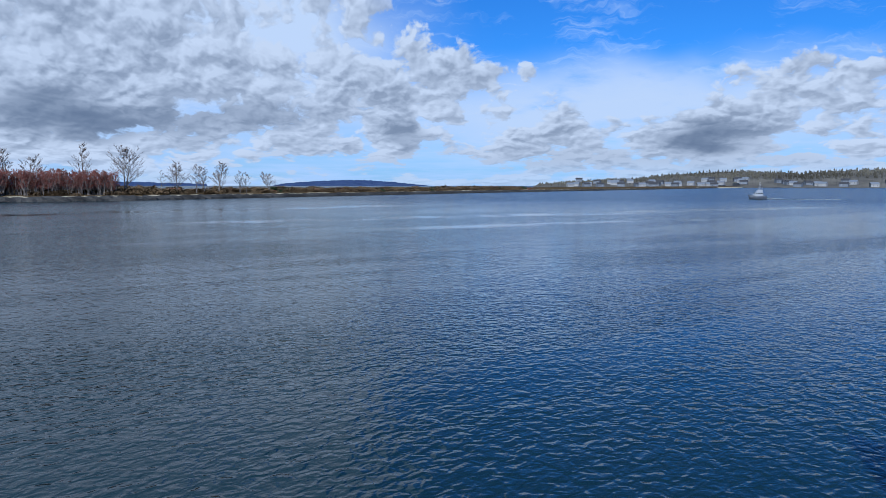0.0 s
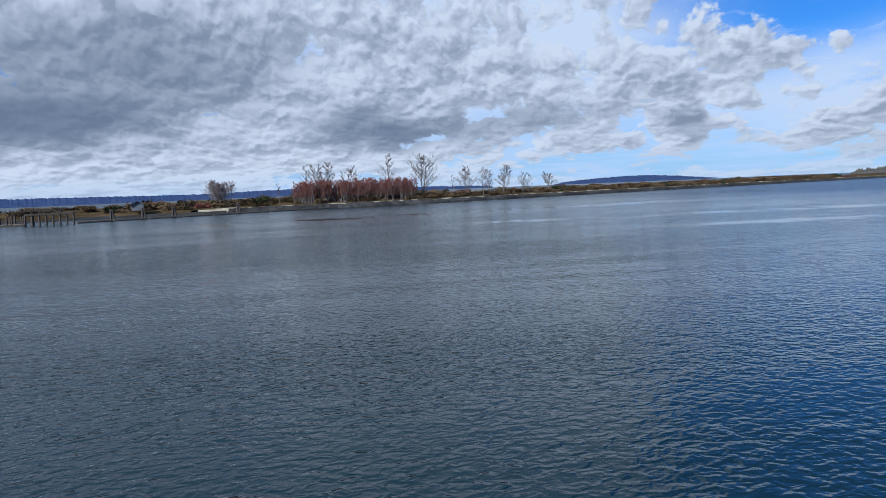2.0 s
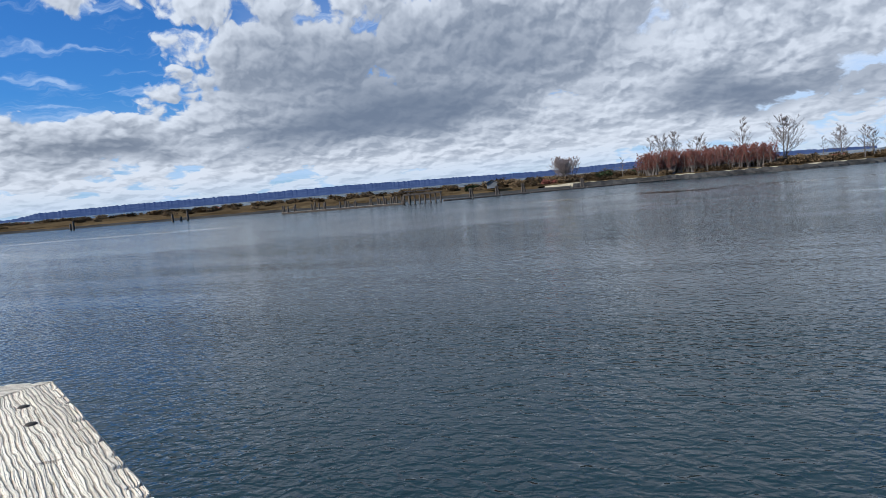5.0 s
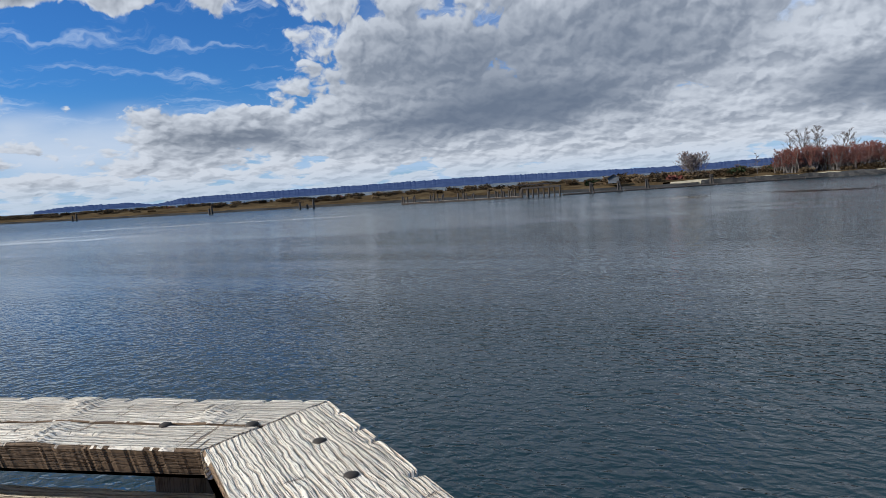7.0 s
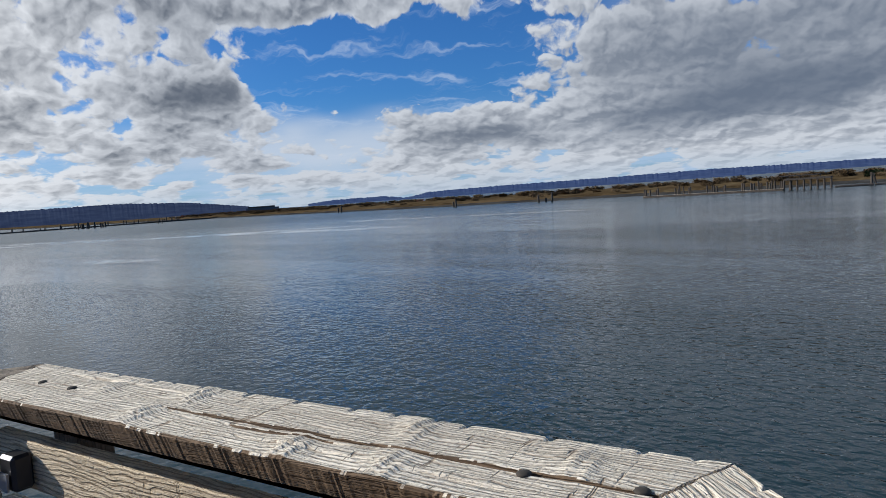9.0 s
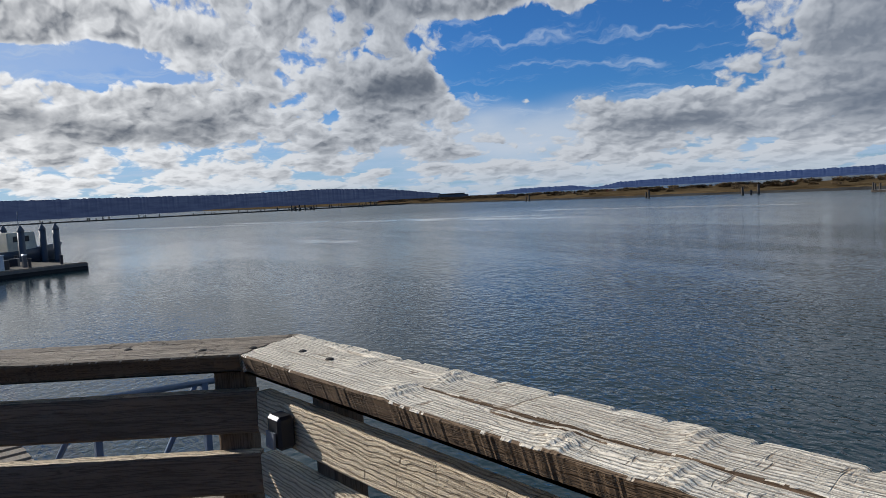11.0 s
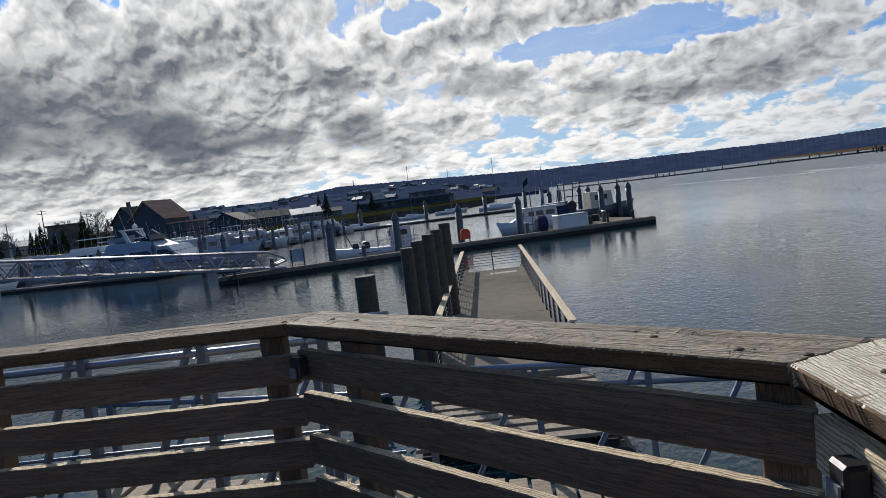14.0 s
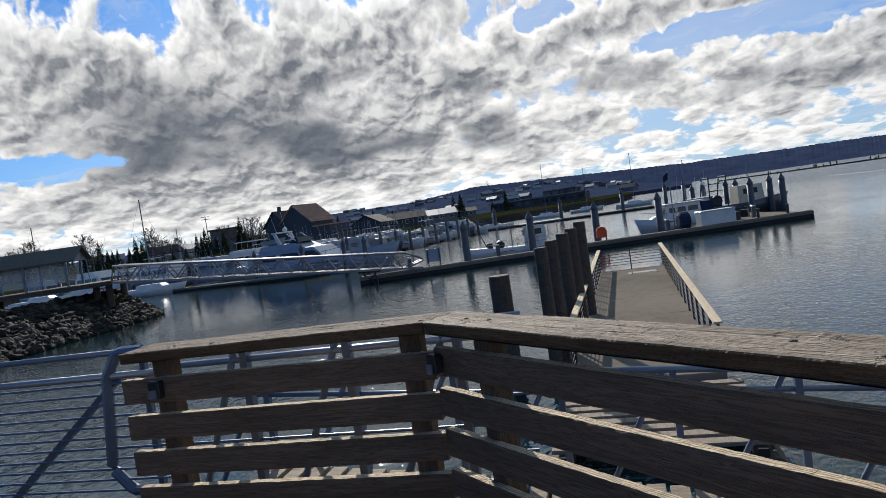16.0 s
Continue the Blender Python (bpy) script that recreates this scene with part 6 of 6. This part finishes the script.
GREY = "tall leafless grey tree on the spit"
for k, (a, h, back, br, st, dn) in enumerate((
        (-98.6, 14.5, 14, 0.34, 2, 1.2), (-96.0, 15.0, 16, 0.24, 1, 1.0), (-90.2, 14.0, 18, 0.22, 2, 0.9), (-91.4, 14.0, 18, 0.18, 2, 0.9), (-92.3, 12, 20, 0.3, 2, 0.9), (-89.4, 13, 18, 0.2, 1, 0.8),
        (-102.2, 11.0, 14, 0.3, 2, 1.0), (-103.6, 10.0, 14, 0.24, 1, 0.9), (-104.2, 9.5, 15, 0.24, 2, 0.8), (-105.2, 11.0, 14, 0.28, 2, 1.0), (-101.1, 8.0, 14, 0.2, 1, 0.5), (-106.8, 8.0, 14, 0.25, 2, 0.7), (-107.3, 8.2, 14, 0.25, 1, 0.7),
        (-109.1, 8.0, 14, 0.34, 2, 1.0), (-87.0, 7.0, 16, 0.2, 1, 0.5))):
    bare_tree(spit_at(a, back), h, 100 + k, GREY, None, br, st, dn)
bare_tree(spit_at(-82.6, 18), 8.0, 200, "round bushy leafless tree with pale twigs on the spit", M_PALETWIG, 0.42, 7, 1.6)
for k in range(84):
    a = -88.4 - 9.4 * k / 83
    bare_tree(spit_at(a + random.Random(k).uniform(-0.2, 0.2), 9 + 8 * random.Random(k + 9).random()), 6.2 + 1.8 * random.Random(k + 3).random(), 300 + k, "slender reddish alder sapling in a thicket on the spit", M_REDTWIG, 0.17, 4, 0.75, "alder thicket on the spit")


def shrub_mesh(seed, r, h, mat, n=420):
    rng = random.Random(seed)
    bm = bmesh.new()
    lobes = [(rng.uniform(-r, r), rng.uniform(-r, r), rng.uniform(0.25, 0.6) * h, rng.uniform(0.3, 0.6) * r) for _ in range(6)]
    for _ in range(n):
        x, y, z, q = rng.choice(lobes)
        p = Vector((x + rng.gauss(0, q * 0.6), y + rng.gauss(0, q * 0.6), max(0.05, z + rng.gauss(0, h * 0.22))))
        s = Vector((rng.uniform(-1, 1), rng.uniform(-1, 1), rng.uniform(-1, 1))).normalized() * rng.uniform(0.12, 0.3)
        u = s.orthogonal().normalized() * s.length * 0.7
        bm.faces.new([bm.verts.new(v) for v in (p - s, p + u, p + s, p - u)])
    return mesh_of(bm, "shrub", mat)


SHRUBS = [shrub_mesh(k, 1.6, 1.6, M_SCRUB) for k in range(5)] + [shrub_mesh(9, 1.3, 2.4, M_EVERGREEN, 500), shrub_mesh(10, 1.5, 1.3, M_REDTWIG)]
rng = random.Random(77)
SHRUB_V = []
for me in SHRUBS:
    co = np.zeros(len(me.vertices) * 3)
    me.vertices.foreach_get("co", co)
    SHRUB_V.append(co.reshape(-1, 3))
rest_v = []
for k in range(1100):
    y = rng.uniform(-330, 60) if k % 5 < 3 else rng.uniform(60, 620)
    thick = y < 60
    back = rng.uniform(7, 40) if thick else rng.uniform(8, 60)
    x = shore_x(y) + back
    i = rng.choice((0, 1, 2, 3, 4, 4, 2, 6)) if rng.random() > 0.12 or not thick else 5
    s = rng.uniform(0.6, 1.25) * (1.0 if thick else 0.8)
    if y < -60:
        s *= 0.75
    placed = Matrix.Translation((x, y, float(np.interp(back, [7, 16, 30, 60], [1.4, 1.8, 2.4, 2.5])))) @ Matrix.Rotation(rng.uniform(0, 6.28), 4, "Z") @ Matrix.Diagonal((s * 1.3, s * 1.3, s, 1))
    if k >= 290:
        rest_v.append(SHRUB_V[i] @ np.array(placed.to_3x3()).T + np.array(placed.translation))
        continue
    o = new("shrub", SHRUBS[i])
    o.matrix_basis = placed
    tagged(o, "dark evergreen shrub on the spit" if i == 5 else "brown leafless scrub bush on the spit", "shrub", "scrub on the spit")

rest_v = np.concatenate(rest_v)
scrub_mesh = bpy.data.meshes.new("scrub")
scrub_mesh.from_pydata(rest_v.tolist(), [], np.arange(len(rest_v)).reshape(-1, 4).tolist())
scrub_mesh.materials.append(M_SCRUB)
tagged(new("scrub", scrub_mesh), "brown leafless scrub covering the spit", "scrub", kind="stuff")

def conifer_mesh(seed, h, r):
    """Whorls of drooping boughs round a stem."""
    rng = random.Random(seed)
    bm = bmesh.new()
    for k in range(420):
        f = rng.random() ** 0.8
        z = h * (0.08 + 0.92 * f)
        a = rng.uniform(0, 6.28)
        ln = r * (1.03 - f) * rng.uniform(0.5, 1.1)
        p = Vector((math.cos(a) * ln * 0.3, math.sin(a) * ln * 0.3, z))
        q = Vector((math.cos(a) * ln, math.sin(a) * ln, z - ln * 0.35))
        s = Vector((-math.sin(a), math.cos(a), 0.2)) * ln * 0.3
        bm.faces.new([bm.verts.new(v) for v in (p, q - s, q + Vector((0, 0, -0.2)), q + s)])
    return mesh_of(bm, "crown", M_EVERGREEN)


STEM = mesh_of(tubem([(0, 0, -0.3), (0, 0, 11.0)], [0.28, 0.05], 6), "trunk", M_BARK)
CONIFERS = [conifer_mesh(k, 12 + k, 2.6 + 0.3 * k) for k in range(3)]
rng = random.Random(31)
for k in range(130):
    a = rng.uniform(41.5, 70) if k < 105 else rng.uniform(22, 41)
    d = rng.uniform(240, 420)
    s_ = rng.uniform(0.55, 1.15) * (0.7 if k >= 105 else 0.85)
    t = thing("conifer", Matrix.Translation(far(a, d, 3.0)) @ Matrix.Rotation(rng.uniform(0, 6.28), 4, "Z") @ Matrix.Scale(s_, 4), "dark conifer behind the marina", "tree", "trees behind the marina")
    share("trunk", STEM, t, Matrix.Identity(4))
    share("crown", CONIFERS[k % 3], t, Matrix.Identity(4))
for k in range(16):
    a = rng.uniform(42, 64)
    bare_tree(Matrix.Translation(far(a, rng.uniform(230, 340), 3.0)), rng.uniform(8, 13), 500 + k, "bare tree behind the marina", None, 0.38, 2, 1.3, "trees behind the marina")
# utility poles by the shore road
for a, d, h in ((46.6, 260, 15), (43.8, 300, 14)):
    up_ = thing("utility_pole", Matrix.Translation(far(a, d, 2.6)) @ Matrix.Rotation(radians(a), 4, "Z"), "timber utility pole with crossarms", "pole", "utility poles")
    part("pole", tubem([(0, 0, -0.3), (0, 0, h)], [0.2, 0.12], 8), M_PILEWOOD, up_)
    for z in (h - 0.6, h - 1.5):
        part("crossarm", boxm(-1.5, 1.5, -0.08, 0.08, z, z + 0.16), M_PILEWOOD, up_)

# ---------------------------------------------------------------- old log-boom dock on the spit's shore
def timber_pile(at, h, r, label="dark old timber pile standing in the river", lean=(0, 0)):
    bm = bmesh.new()
    tube(bm, [(0, 0, -1.5), (lean[0] * 0.5, lean[1] * 0.5, h * 0.5), (lean[0], lean[1], h)], [r * 1.1, r, r * 0.9], 10)
    return tagged(part("wooden_pile", bm, M_PILEWOOD, at=at), label, "pile", "old piles along the river")


OLD = [(a, 196 + (a + 59.4)) for a in (-59.4, -59.7, -60.3, -61.6, -61.9, -62.2, -62.7, -63.9, -64.4, -64.6, -65.2, -66.4, -66.5, -67.0, -67.2, -67.5, -67.7, -68.1, -68.4, -68.6, -69.1, -69.2, -69.7)]
rng = random.Random(8)
for k, (a, d) in enumerate(OLD):
    timber_pile(pose(*far(a, d)), 2.0 + rng.random() * 0.6, 0.22)
    if k % 2 == 0:
        timber_pile(pose(*far(a + 0.12, d + 4)), 1.8 + rng.random() * 0.5, 0.2)
m_, L = along(far(-59.2, 194), far(-69.2, 183))
boom = thing("boom_dock", m_, "low dark log float along the old piles", "float")
part("log", boxm(0, L, -0.5, 0.5, -0.3, 0.42, 0.1), M_PILEWOOD, boom)
part("plank_edge", boxm(0, L, -0.55, 0.55, 0.424, 0.5), M_PLANK, boom)
m_, L = along(far(-69.3, 185), far(-72.3, 184))
old = thing("old_timber_wharf", m_, "old timber wharf deck on short piles", "wharf")
part("deck", boxm(0, L, -2.5, 2.5, 2.3, 2.75), M_PILEWOOD, old)
part("shed_roof", boxm(-1.0, L * 0.75, -2.6, 2.6, 3.3, 3.45), M_DARKROOF, old)
for k in range(8):
    part("wharf_post", tubem([(L * k / 7, -2.2, -1), (L * k / 7, -2.2, 2.298)], 0.22, 8), M_PILEWOOD, old)
    if k % 2:
        part("roof_post", boxm(L * k / 9 - 0.1, L * k / 9 + 0.1, -2.3, -2.1, 2.752, 3.298), M_PILEWOOD, old)
# braced dolphins and the log boom on towards the trees
m_, L = along(far(-72.4, 181), far(-92.0, 214))
log = thing("log_boom", m_, "chain of floating logs along the shore", "log boom")
for k in range(9):
    part("log", tubem([(L * k / 9 + 0.2, 0.3 * math.sin(k), 0.12), (L * (k + 1) / 9 - 0.2, 0.3 * math.sin(k + 1), 0.12)], 0.34, 8), M_PILEWOOD, log)
for a, d in ((-74.7, 184), (-76.86, 187), (-79.0, 190), (-83.76, 199)):
    dol = thing("braced_dolphin", Matrix.Translation(far(a, d)) @ Matrix.Rotation(radians(a), 4, "Z"), "leaning cluster of dark timber piles in the river", "pile cluster", "old piles along the river")
    part("pile", tubem([(-0.1, 0, -1.5), (0, 0, 2.9)], 0.26, 8), M_PILEWOOD, dol)
    part("raking_pile", tubem([(1.2, 0.2, -1.5), (0.25, 0.0, 2.8)], 0.24, 8), M_PILEWOOD, dol)
    part("cap_timber", boxm(-0.4, 0.6, -0.3, 0.3, 2.4, 2.7), M_PILEWOOD, dol)
M_HUT = plain("weathered_hut_boards", (0.17, 0.18, 0.19), 0.9, scale=2.0, vary=0.3)
hut = far(-76.5, 215, 2.0)
gable_house(Matrix.Translation(hut) @ Matrix.Rotation(radians(10), 4, "Z"), 3.8, 3.2, 1.6, 0.9, M_HUT, M_DARKROOF, "small grey hut on the spit", 1, "")
for a, d, h in ((-50.9, 228, 3.6), (-51.5, 228, 2.2), (-52.0, 228, 4.8), (-44.1, 250, 4.2), (-43.9, 251, 3.2), (-34.65, 330, 4.6), (-34.4, 331, 3.4), (-20.9, 430, 3.8), (-20.6, 430, 3.0)):
    timber_pile(pose(*far(a, d)), h * 0.66, 0.34)
rng = random.Random(13)
for k in range(46):
    a = -26 + 30 * rng.random()
    timber_pile(pose(*far(a, 560 + rng.uniform(0, 40))), rng.uniform(1.6, 3.4), 0.45)
for k in range(12):
    timber_pile(pose(*far(-15.2 - rng.random() * 1.8, 470 + rng.uniform(0, 20))), rng.uniform(2.2, 4.2), 0.5)
m_, L = along(far(-33.0, 520), far(6.0, 620))
tagged(part("backdrop_jetty", boxm(0, L, -3, 3, -0.5, 0.9), M_RIPRAP, at=m_), "low dark training jetty across the river", "jetty", kind="structure")
# moored barge at the river mouth
v = far(-28.4, 1500)
barge = thing("barge", Matrix.Translation((v.x, v.y, 0)) @ Matrix.Rotation(radians(-28), 4, "Z"), "long low dark barge far out on the bay", "barge")
part("hull", boxm(-34, 34, -8, 8, -1, 7, 0.5), M_DARKHULL, barge)
part("cargo", boxm(-30, 26, -6, 6, 7.003, 10, 0.5), M_PILEWOOD, barge)

# ---------------------------------------------------------------- speedboat crossing the river mouth, at rest
v = far(-147.4, 243)
sb = motor_boat(Matrix.Translation((v.x, v.y, 0.12)) @ Matrix.Rotation(radians(-147.4 + 190), 4, "Z"), 5.2, "small grey and dark sport boat on the river", M_DARKHULL, 1, 3, "", M_GREYHULL)
M_FOAM = plain("white_wake_foam", (0.75, 0.78, 0.8), 0.8, vary=0.2, scale=2)
bm = bmesh.new()
rng = random.Random(4)
for k in range(420):
    f = rng.random() ** 1.7
    side = rng.choice((-1, 1))
    x = -3.0 - f * 22
    y = side * (0.5 + f * 2.2) + rng.gauss(0, 0.4)
    z = 0.02 + 0.35 * (1 - f) ** 3 * rng.random()
    s = rng.uniform(0.08, 0.3)
    bm.faces.new([bm.verts.new((x + s * 2 * cx, y + s * cy, z + s * 0.6 * cz)) for cx, cy, cz in ((-1, -1, 0), (1, -1, 0.3), (1, 1, 0), (-1, 1, 0.3))])
tagged(part("wake", bm, M_FOAM, at=Matrix.Translation((v.x, v.y, 0)) @ Matrix.Rotation(radians(-147.4 + 190), 4, "Z")), "white foam of the boat's wake", "wake", kind="stuff")
